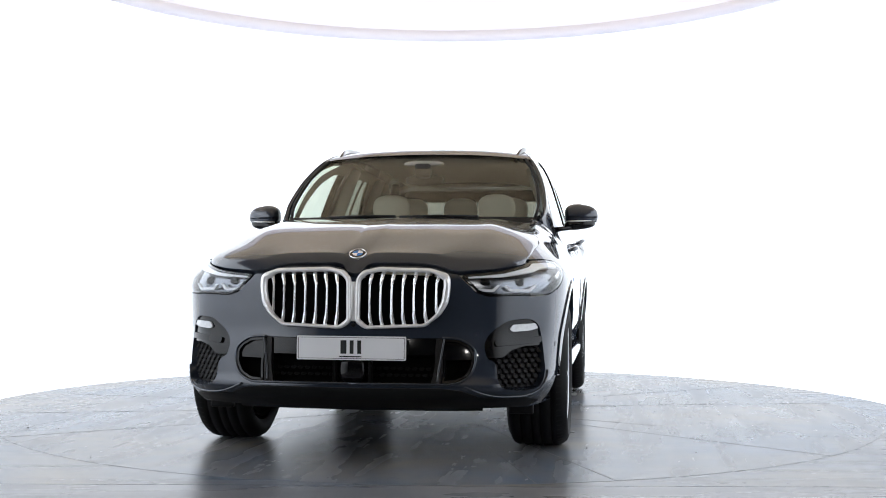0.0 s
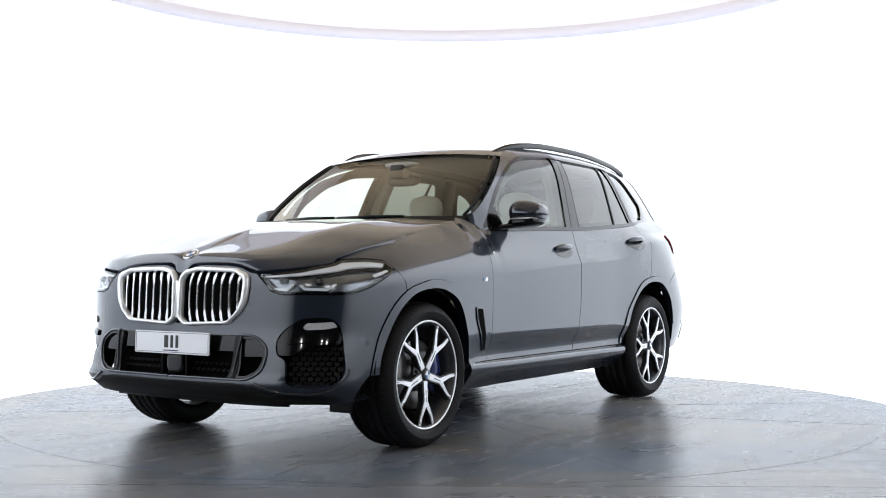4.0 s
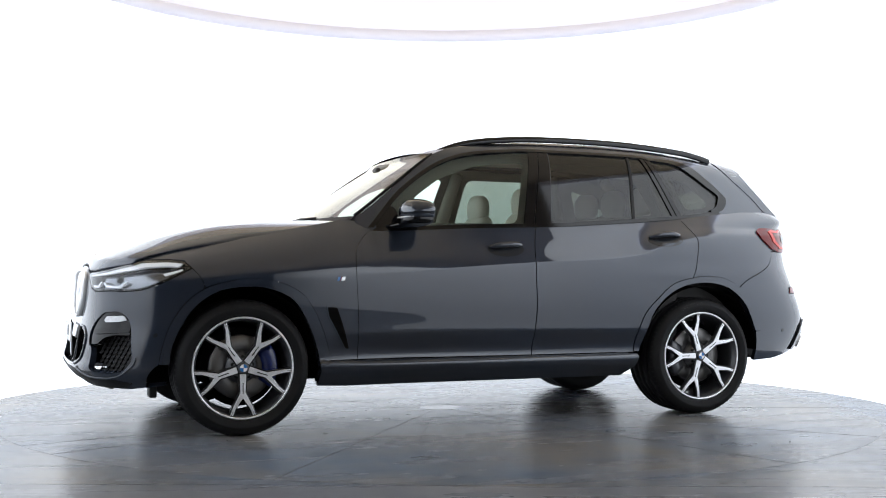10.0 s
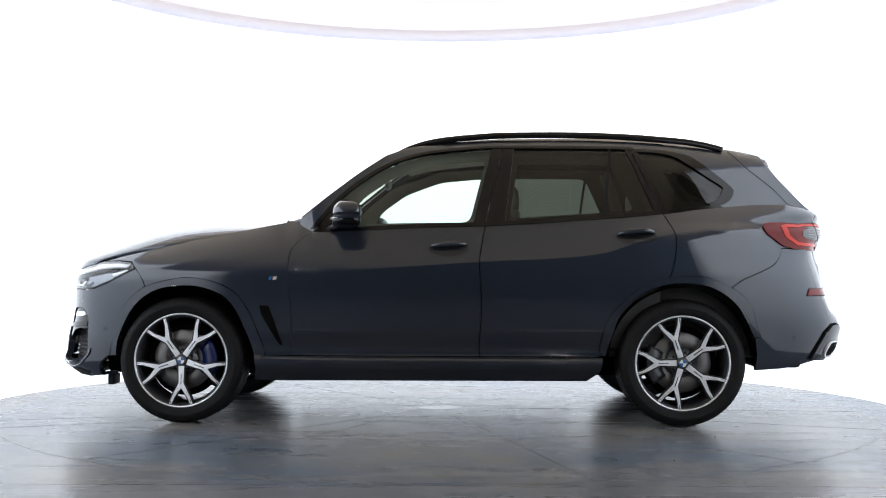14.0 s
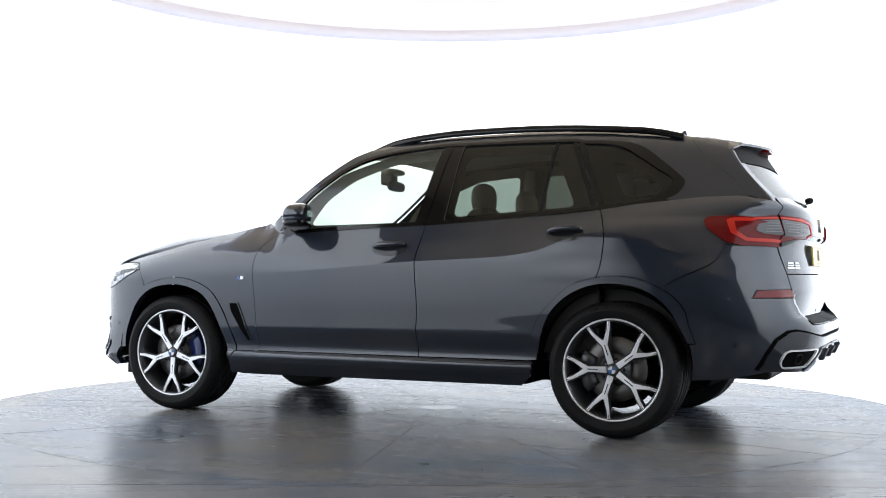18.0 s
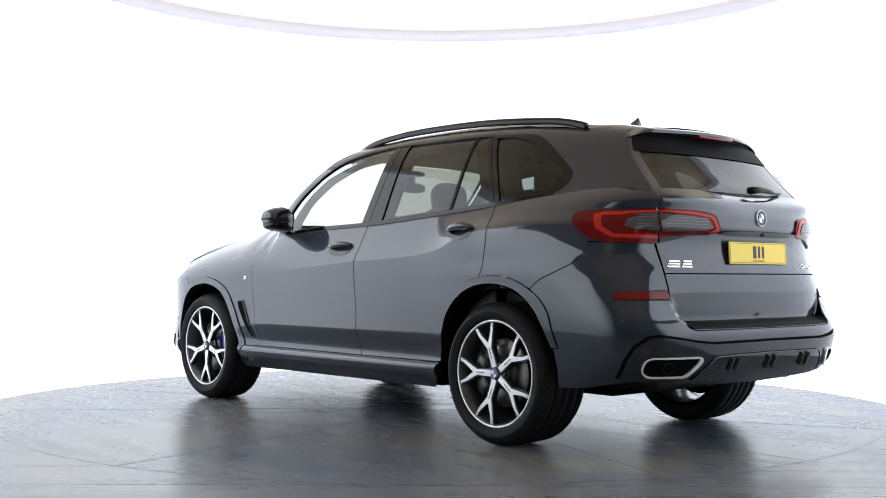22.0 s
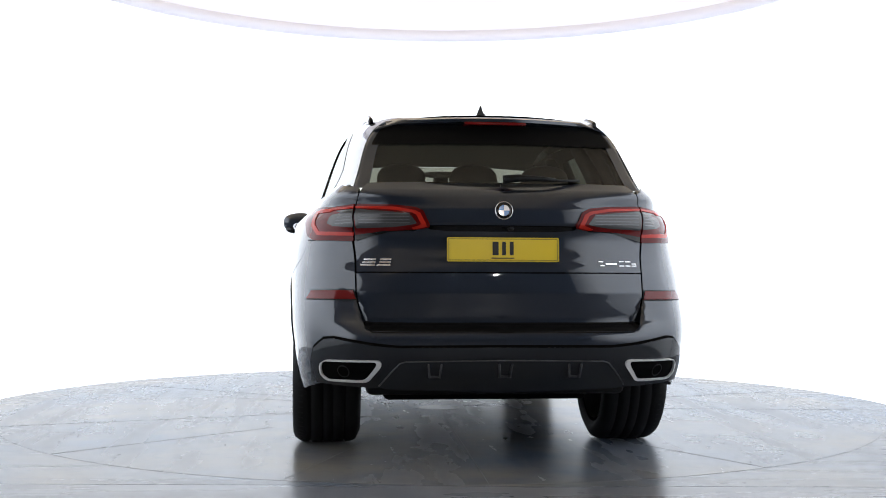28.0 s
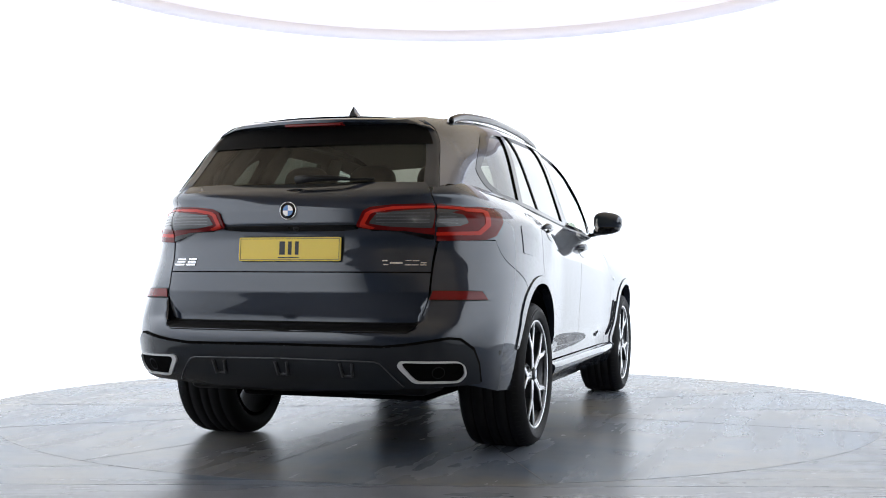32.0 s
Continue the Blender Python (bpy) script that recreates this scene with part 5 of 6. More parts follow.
def face_middle():
    throat = sz(("n", 0.0, 0.60), ("n", 0.42, 0.603), ("n", 0.505, 0.598), ("n", 0.56, 0.567), ("n", 0.582, 0.530), ("n", 0.580, 0.468), ("n", 0.55, 0.412), ("n", 0.49, 0.382), ("n", 0.0, 0.378))
    t = patch("central_intake", body, throat, SHADE, -0.07, 0, 0.04, join=True)
    mesh_panel(("n", 0.02, 0.405), 0.37, 0.10, 1, t, -0.045)
    mesh_panel(("n", 0.02, 0.405), 0.37, 0.10, -1, t, -0.045)
    band = sz(("n", 0.0, 0.594), ("n", 0.40, 0.597), ("n", 0.40, 0.52), ("n", 0.0, 0.515))
    patch("intake_bridge", body, band, BLACK_GLOSS, -0.012, 0.03, 0.03, join=True, parent=t)
    p, n = spot(body, nose(0.0, 0.45), 0.45)
    part("radar_cover", blob(bmesh.new(), p - n * 0.03, (0.03, 0.062, 0.062), 14, 3.5), BLACK_GLOSS, t)
    for y in (-0.085, 0.085):
        part("radar_post", box(bmesh.new(), p.x - 0.04, p.x - 0.005, y - 0.008, y + 0.008, 0.388, 0.512, 0.003), MESH_BLACK, t)
    # chrome web between the two halves of the grille, with a camera at its foot
    p, n = spot(body, nose(0.0, 0.77), 0.77)
    part("grille_web", box(bmesh.new(), p.x - 0.03, p.x + 0.014, -0.012, 0.012, 0.672, 0.858, 0.005), BRIGHT_CHROME, car)
    p, n = spot(body, nose(0.0, 0.655), 0.655)
    part("front_camera", blob(bmesh.new(), p, (0.014, 0.012, 0.011), 10), BLACK_PLASTIC, car)
    # number plate over the intake
    plate(Vector((2.372, 0.0, 0.549)), Vector((1, 0, 0.02)).normalized(), WHITE_PLATE, "white number plate with plain dark bars in its middle", INK)
    p, n = spot(bonnet, 0.050, 0.0)
    roundel(Vector((2.250, 0, 0.989)), Vector((0.52, 0, 0.855)).normalized(), 0.041, Vector((-0.855, 0, 0.52)))
    # sensors beside the plate and the lower lip
    lip = sz(("n", 0.0, 0.262), ("n", 0.60, 0.268), ("n", 0.60, 0.225), ("n", 0.0, 0.222))
    patch("front_undertray", body, lip, BLACK_PLASTIC, -0.03, 0.02, 0.04, join=True)
    # black bottom edge, with the shade on the body-coloured skirt put into it
    skirt = sz(("n", 0.0, 0.366), ("n", 0.42, 0.370), ("n", 0.51, 0.360), ("n", 0.60, 0.326), ("n", 0.80, 0.318), ("n", 0.85, 0.300), ("n", 0.80, 0.272), ("n", 0.60, 0.270), ("n", 0.0, 0.264))
    patch("front_skirt", body, skirt, BLACK_PLASTIC, 0.003, 0.004, 0.02, join=True)
    for sd in (1, -1):
        bm = box(bmesh.new(), 1.96, 2.0, 0.70, 0.82, 0.215, 0.28, 0.008)
        part("wheel_deflector", flip(bm, sd), BLACK_PLASTIC, car)


INK = [(-0.050, -0.022, -0.026, 0.036), (-0.006, 0.012, -0.026, 0.036), (0.030, 0.048, -0.026, 0.036), (-0.055, 0.050, -0.042, -0.037)]


def stern(sd):
    # lamps: the outer one on the wing, the inner one on the lid
    split_o, split_i = 0.678, 0.668
    outer = sz(("t", split_o, 1.222), ("t", 0.76, 1.212), (-2.2, 1.208), (-2.08, 1.212), (-1.975, 1.207), (-1.945, 1.185), (-1.97, 1.14), (-2.045, 1.072), (-2.12, 1.052), (-2.25, 1.048), ("t", split_o, 1.045))
    inner = sz(("t", split_i, 1.222), ("t", 0.50, 1.212), ("t", 0.40, 1.198), ("t", 0.365, 1.182), ("t", 0.335, 1.115), ("t", 0.40, 1.103), ("t", 0.52, 1.094), ("t", 0.60, 1.072), ("t", split_i, 1.05))
    outer, inner = rounded(outer, 0.012), rounded(inner, 0.012)
    o = patch("tail_lamp", body, outer, RED_LENS, 0.010, 0.02, 0.018, sd, label="red tail lamp with a smoked grey middle band")
    i = patch("tail_lamp", body, inner, RED_LENS, 0.010, 0.02, 0.018, sd, label="red tail lamp on the lid with a smoked grey band")
    og = sz(("t", split_o, 1.19), ("t", 0.76, 1.184), (-2.26, 1.175), (-2.215, 1.165), (-2.205, 1.13), (-2.24, 1.117), ("t", 0.78, 1.116), ("t", split_o, 1.115))
    ig = sz(("t", split_i, 1.19), ("t", 0.50, 1.178), ("t", 0.425, 1.165), ("t", 0.395, 1.125), ("t", 0.50, 1.117), ("t", split_i, 1.112))
    patch("smoked_band", body, rounded(og, 0.01), SMOKE_LENS, 0.013, 0.006, 0.018, sd, parent=o)
    patch("smoked_band", body, rounded(ig, 0.01), SMOKE_LENS, 0.013, 0.006, 0.018, sd, parent=i)
    # bright light bars
    bar_o = sz(("t", split_o, 1.208), ("t", 0.77, 1.202), (-2.19, 1.195), (-2.10, 1.196), (-2.06, 1.185), (-2.085, 1.12), (-2.14, 1.075), ("t", 0.80, 1.072), ("t", split_o, 1.072), ("t", split_o, 1.088), ("t", 0.80, 1.09), (-2.15, 1.093), (-2.115, 1.13), (-2.10, 1.178), (-2.19, 1.180), ("t", 0.77, 1.188), ("t", split_o, 1.194))
    bar_i = sz(("t", split_i, 1.208), ("t", 0.50, 1.199), ("t", 0.405, 1.185), ("t", 0.38, 1.172), ("t", 0.352, 1.118), ("t", 0.41, 1.108), ("t", 0.42, 1.114), ("t", 0.378, 1.124), ("t", 0.40, 1.165), ("t", 0.42, 1.175), ("t", 0.50, 1.186), ("t", split_i, 1.195))
    patch("light_bar", body, bar_o, RED_GLOW, 0.0135, 0.004, 0.015, sd, parent=o)
    patch("light_bar", body, bar_i, RED_GLOW, 0.0135, 0.004, 0.015, sd, parent=i)
    patch("lamp_shadow_strip", body, sz(("t", split_i, 1.075), ("t", 0.60, 1.086), ("t", 0.52, 1.098), ("t", 0.40, 1.106), ("t", 0.40, 1.100), ("t", 0.52, 1.090), ("t", 0.60, 1.068), ("t", split_i, 1.048)), BLACK_GLOSS, 0.014, 0.008, 0.015, sd, parent=i)
    for k in range(4):
        z = 1.127 + 0.014 * k
        patch("lamp_rib", body, sz(("t", 0.655, z), ("t", 0.43, z - 0.001), ("t", 0.43, z + 0.003), ("t", 0.655, z + 0.004)), ALLOY_DARK, 0.0145, 0.002, 0.02, sd, parent=i)
        patch("lamp_rib", body, sz(("t", 0.69, z), (-2.25, z - 0.001), (-2.25, z + 0.003), ("t", 0.69, z + 0.004)), ALLOY_DARK, 0.0135, 0.001, 0.02, sd, parent=o)
    # reflector
    r = sz(("t", 0.684, 0.818), (-2.205, 0.814), (-2.185, 0.777), ("t", 0.674, 0.778))
    rim = patch("rear_reflector", body, inset(r, -0.005), BLACK_PLASTIC, 0.002, 0.004, 0.02, sd)
    patch("reflector_lens", body, r, DARK_RED, 0.006, 0.004, 0.02, sd, parent=rim)
    # exhaust outlet
    ex = rounded(sz(("t", 0.80, 0.508), ("t", 0.565, 0.511), ("t", 0.552, 0.490), ("t", 0.612, 0.418), ("t", 0.79, 0.416), ("t", 0.820, 0.445), ("t", 0.822, 0.490)), 0.024)
    hole = rounded(sz(("t", 0.803, 0.503), ("t", 0.580, 0.506), ("t", 0.577, 0.490), ("t", 0.626, 0.423), ("t", 0.788, 0.421), ("t", 0.814, 0.446), ("t", 0.816, 0.488)), 0.022)
    e = patch("exhaust_tip", body, ex, BRIGHT_CHROME, 0.026, 0.06, 0.010, sd, holes=[hole], label="chrome exhaust outlet with a black inside")
    # no hole is cut: a near-black sheet carries the shade inside the outlet
    patch("exhaust_shade", body, inset(ex, 0.004), SHADE, 0.0165, 0, 0.03, sd, parent=e)
    p, n = spot(body, tail(0.72, 0.46), 0.46)
    pipe = lathe(bmesh.new(), [(0.026, 0.008), (0.030, 0.010), (0.030, -0.01)], 24, "z")
    ob = part("exhaust_pipe", pipe, BLACK_PLASTIC, e)
    q = Vector((p.x, sd * p.y, p.z)) + Vector((n.x, sd * n.y, n.z)) * 0.010
    ob.matrix_basis = stick(q, Vector((n.x, sd * n.y, n.z)))
    # black side blade beside the rear window
    fin = [(-1.80, 1.672), (-1.845, 1.62), (-1.875, 1.585), (-1.92, 1.54), (-2.06, 1.425), (-2.145, 1.326), (-2.20, 1.309), (-2.262, 1.300), (-2.15, 1.43), (-2.07, 1.52), (-2.015, 1.60), (-2.005, 1.64), (-1.95, 1.655)]
    patch("window_blade", house, fin, PAINT, 0.0075, 0.010, 0.02, sd)


def stern_middle():
    insert = sz(("t", 0.0, 0.567), ("t", 0.49, 0.565), ("t", 0.60, 0.575), ("t", 0.77, 0.602), ("t", 0.81, 0.597), ("t", 0.855, 0.555), ("t", 0.868, 0.49), ("t", 0.862, 0.40), ("t", 0.60, 0.385), ("t", 0.0, 0.372))
    groove = sz(("t", 0.0, 0.576), ("t", 0.49, 0.574), ("t", 0.60, 0.585), ("t", 0.77, 0.613), ("t", 0.818, 0.608), ("t", 0.865, 0.562), ("t", 0.878, 0.49), ("t", 0.872, 0.40), ("t", 0.60, 0.380), ("t", 0.0, 0.367))
    ins = patch("bumper_insert", body, insert, DARK_PAINT, 0.014, 0.012, 0.02, join=True, label="dark grey lower bumper panel")
    patch("insert_groove", body, groove, SHADE, 0.002, 0.002, 0.02, join=True, parent=ins)
    edge = sz(("t", 0.0, 0.512), ("t", 0.45, 0.507), ("t", 0.475, 0.500), ("t", 0.50, 0.475), ("t", 0.565, 0.400))
    diff = edge + sz(("t", 0.54, 0.385), ("t", 0.0, 0.365))
    patch("diffuser", body, diff, DARK_PAINT, 0.020, 0.010, 0.02, join=True, parent=ins)
    for sd in (1, -1):
        pts = []
        ea = np.array(edge)
        ed_ = np.concatenate([[0], np.cumsum(np.hypot(np.diff(ea[:, 0]), np.diff(ea[:, 1])))])
        for t_ in np.linspace(0, ed_[-1], 40):
            s_, z_ = float(np.interp(t_, ed_, ea[:, 0])), float(np.interp(t_, ed_, ea[:, 1]))
            q, n = spot(body, s_, z_)
            q = q + n * 0.021
            pts.append((q.x, sd * q.y, q.z))
        part("diffuser_edge", tube(bmesh.new(), pts, 0.0035, 6), ALLOY_DARK, ins)
    for y in (-0.32, 0.0, 0.32):
        a = abs(y)
        sg = -1 if y < 0 else 1
        for d0, d1, z0, z1 in ((-0.030, -0.022, 0.425, 0.490), (0.022, 0.030, 0.425, 0.490), (-0.022, 0.022, 0.425, 0.436)):
            bm = bmesh.new()
            q, n = spot(body, tail(a, (z0 + z1) / 2), (z0 + z1) / 2)
            box(bm, -q.x * -1 - 0.040, q.x - 0.012, sg * a + d0, sg * a + d1, z0, z1, 0.003)
            for v in bm.verts:
                v.co.x += 0.55 * (0.457 - v.co.z) + (v.co.z - 0.457) * 0.1
                v.co.y += 0.10 * (v.co.z - 0.457) * (1 if d0 > 0 else -1 if d1 < 0 else 0)
            part("diffuser_fin", bm, ALLOY_DARK, ins)
    step_plate = sz(("t", 0.0, 0.670), ("t", 0.628, 0.674), ("t", 0.636, 0.655), ("t", 0.60, 0.630), ("t", 0.0, 0.628))
    patch("loading_sill", body, step_plate, MESH_BLACK, 0.004, 0.004, 0.02, join=True)
    # shade under the lid's crease put in as a black strip, with the camera
    ledge = sz(("t", 0.0, 1.118), ("t", 0.36, 1.116), ("t", 0.335, 1.102), ("t", 0.26, 1.092), ("t", 0.0, 1.092))
    lg = patch("plate_ledge_shade", body, ledge, BLACK_GLOSS, 0.004, 0.006, 0.02, join=True)
    part("rear_camera", blob(bmesh.new(), (-2.425, -0.035, 1.106), (0.012, 0.016, 0.012), 10), BLACK_PLASTIC, lg)
    plate(Vector((-2.421, 0.0, 1.008)), Vector((-1, 0, 0.06)).normalized(), YELLOW_PLATE, "yellow number plate with plain dark bars in its middle", INK)
    roundel(Vector((-2.440, 0.0, 1.187)), Vector((-1, 0, 0.06)).normalized(), 0.041)
    # badges: plain bright bars
    for y, w in ((0.652, 0.066), (0.576, 0.060)):
        for z0, z1, lean in ((0.931, 0.939, 0.0), (0.945, 0.951, 0.010), (0.957, 0.965, 0.016)):
            patch("badge_bar", body, sz(("t", y - lean, z0), ("t", y - w - lean * 0.3, z0), ("t", y - w - lean * 0.3, z1), ("t", y - lean, z1)), CHROME, 0.004, 0.003, 0.01, 1)
    for y, w, z0, z1 in ((0.452, 0.024, 0.952, 0.957), (0.458, 0.024, 0.934, 0.939), (0.488, 0.056, 0.940, 0.948), (0.556, 0.026, 0.953, 0.957), (0.556, 0.026, 0.933, 0.937), (0.588, 0.027, 0.953, 0.957), (0.588, 0.027, 0.933, 0.937), (0.622, 0.025, 0.943, 0.947), (0.622, 0.025, 0.933, 0.937)):
        patch("badge_bar", body, sz(("t", y, z0), ("t", y + w, z0), ("t", y + w, z1), ("t", y, z1)), CHROME, 0.004, 0.003, 0.01, -1)
    # spoiler over the rear window
    bm = bmesh.new()
    rows = []
    for k in np.linspace(-1, 1, 49):
        drop = float(step(0.84, 1.0, abs(k)))
        zt = float(roof(np.array([-1.74]), np.array([k]))[0, 2])
        xe = -2.045 - 0.13 * (1 - abs(k) ** 2.2)
        ze = 1.644 + 0.004 * (1 - abs(k) ** 2) - 0.030 * drop * drop
        mid = zt + (ze - zt) * 0.42
        sec = [(-1.72, zt - 0.004), (-1.75, zt + 0.003), (-1.90, mid + 0.010), (xe + 0.025, ze + 0.006), (xe, ze - 0.002), (xe + 0.004, ze - 0.016), (xe + 0.07, ze - 0.034), (-1.92, ze - 0.040)]
        rows.append([bm.verts.new((x, k * (roof_y(x, min(z, float(EDGE_Z(x)) - 0.004)) + 0.010), z)) for x, z in sec])
    for a, b in zip(rows, rows[1:]):
        for i in range(8):
            bm.faces.new((a[i], a[(i + 1) % 8], b[(i + 1) % 8], b[i]))
    bm.faces.new(rows[0])
    bm.faces.new(rows[-1][::-1])
    bmesh.ops.recalc_face_normals(bm, faces=bm.faces)
    for e in bm.edges:
        e.smooth = e.calc_face_angle(0.0) < 0.7
    sp = part("roof_spoiler", bm, PAINT, car)
    part("brake_light", box(bmesh.new(), -2.172, -2.06, -0.15, 0.15, 1.617, 1.630, 0.003), DARK_RED, sp)
    # ceramic band of the rear glass, with the spoiler's shade put into its black
    bm = bmesh.new()
    vs, zs = np.linspace(-0.97, 0.97, 33), np.linspace(1.520, 1.650, 6)
    vv, zz = np.meshgrid(vs, zs, indexing="ij")
    p = back_glass(vv.ravel(), zz.ravel()).reshape(33, 6, 3)
    g = [[bm.verts.new(p[i, j] + np.array([-0.006, 0, 0])) for j in range(6)] for i in range(33)]
    for a in range(32):
        for b in range(5):
            bm.faces.new((g[a][b], g[a + 1][b], g[a + 1][b + 1], g[a][b + 1]))
    bmesh.ops.recalc_face_normals(bm, faces=bm.faces)
    part("glass_border", bm, MESH_BLACK, car)
    for sd in (1, -1):
        bm = bmesh.new()
        zs = np.linspace(1.296, 1.650, 18)
        cols = [back_glass(np.full(18, v), zs) - np.array([0.003, 0, 0]) for v in (0.915, 0.935, 0.955, 0.975, 0.99)]
        edge = house(BACK_X(zs) + 0.004, zs)
        cols += [edge + np.array([0, 0.006, 0]), edge + np.array([0.05, 0.004, 0])]
        g = [[bm.verts.new(q) for q in c] for c in cols]
        for a, b in zip(g, g[1:]):
            for k in range(17):
                bm.faces.new((a[k], b[k], b[k + 1], a[k + 1]))
        bmesh.ops.recalc_face_normals(bm, faces=bm.faces)
        part("rear_window_frame", flip(bm, sd), PAINT, car)
    # wiper
    w = part("rear_wiper", tube(bmesh.new(), [(-2.375, -0.01, 1.335), (-2.372, -0.08, 1.343), (-2.362, -0.2, 1.342), (-2.345, -0.26, 1.34)], [0.026, 0.022, 0.014, 0.008], 10, 0.8), BLACK_PLASTIC, car)
    part("wiper_blade", tube(bmesh.new(), [(-2.365, -0.12, 1.336), (-2.345, -0.25, 1.336), (-2.315, -0.38, 1.338)], 0.006, 8), BLACK_PLASTIC, w)
    # roof aerial
    bm = prism(bmesh.new(), [(-1.49, 1.725), (-1.58, 1.748), (-1.635, 1.785), (-1.65, 1.790), (-1.668, 1.720)], -0.036, 0.036)
    bmesh.ops.subdivide_edges(bm, edges=bm.edges[:], cuts=3, use_grid_fill=True)
    for v in bm.verts:
        v.co.y *= 0.08 + 0.92 * max(0, (1.790 - v.co.z) / 0.065) ** 2.2
    part("roof_aerial", bm, PAINT, car, smooth=False)


def cowl():
    # black border along the foot of the windscreen, wipers, and the bright roof header
    bm = bmesh.new()
    vs, zs = np.linspace(-0.985, 0.985, 33), np.linspace(1.165, 1.232, 6)
    vv, zz = np.meshgrid(vs, zs, indexing="ij")
    p = screen(vv.ravel(), zz.ravel()).reshape(33, 6, 3)
    g = [[bm.verts.new(p[i, j] + np.array([0.004, 0, 0.003])) for j in range(6)] for i in range(33)]
    for a in range(32):
        for b in range(5):
            bm.faces.new((g[a][b], g[a + 1][b], g[a + 1][b + 1], g[a][b + 1]))
    bmesh.ops.recalc_face_normals(bm, faces=bm.faces)
    part("scuttle", bm, BLACK_PLASTIC, car)
    for sd in (1, -1):
        pts = []
        for z in np.linspace(1.235, 1.632, 14):
            q = screen(np.array([0.962]), np.array([z]))[0]
            pts.append((q[0] + 0.004, sd * q[1], q[2] + 0.002))
        part("windscreen_seal", tube(bmesh.new(), pts, 0.010, 8), BLACK_PLASTIC, car)
    for y0, y1 in ((0.55, -0.05), (-0.08, -0.62)):
        a, b = screen(np.array([y0]), np.array([1.225]))[0], screen(np.array([y1]), np.array([1.222]))[0]
        a, b = Vector(a), Vector(b)
        m = (a + b) / 2
        m.x += 0.045
        part("wiper", tube(bmesh.new(), [a + Vector((0.03, 0, 0.008)), m + Vector((0, 0, 0.012)), b + Vector((0.03, 0, 0.008))], 0.008, 8), BLACK_PLASTIC, car)


# ---- wheels ----
def fork(a, b, r0, rs, r1, crotch):
    """Outline of one Y spoke that points up: a stem of half width a that parts at rs into two arms of half width b, each with an elbow."""
    e, q = Vector((0.222 * math.sin(radians(12.0)), 0.222 * math.cos(radians(12.0)))), Vector((r1 * math.sin(radians(13.9)), r1 * math.cos(radians(13.9))))
    d0, d1 = (e - Vector((a * 0.35, rs))).normalized(), (q - e).normalized()
    n0, n1 = Vector((d0.y, -d0.x)), Vector((d1.y, -d1.x))
    nm = (n0 + n1).normalized()
    right = [(a * 1.1, r0), (a * 0.92, rs - 0.016), tuple(e + nm * b * 1.05), tuple(q + n1 * b * 0.95), tuple(q - n1 * b * 0.95), tuple(e - nm * b * 1.05), (0.0, rs + crotch)]
    left = [(-x, z) for x, z in right[:-1]]
    return right + left[::-1]


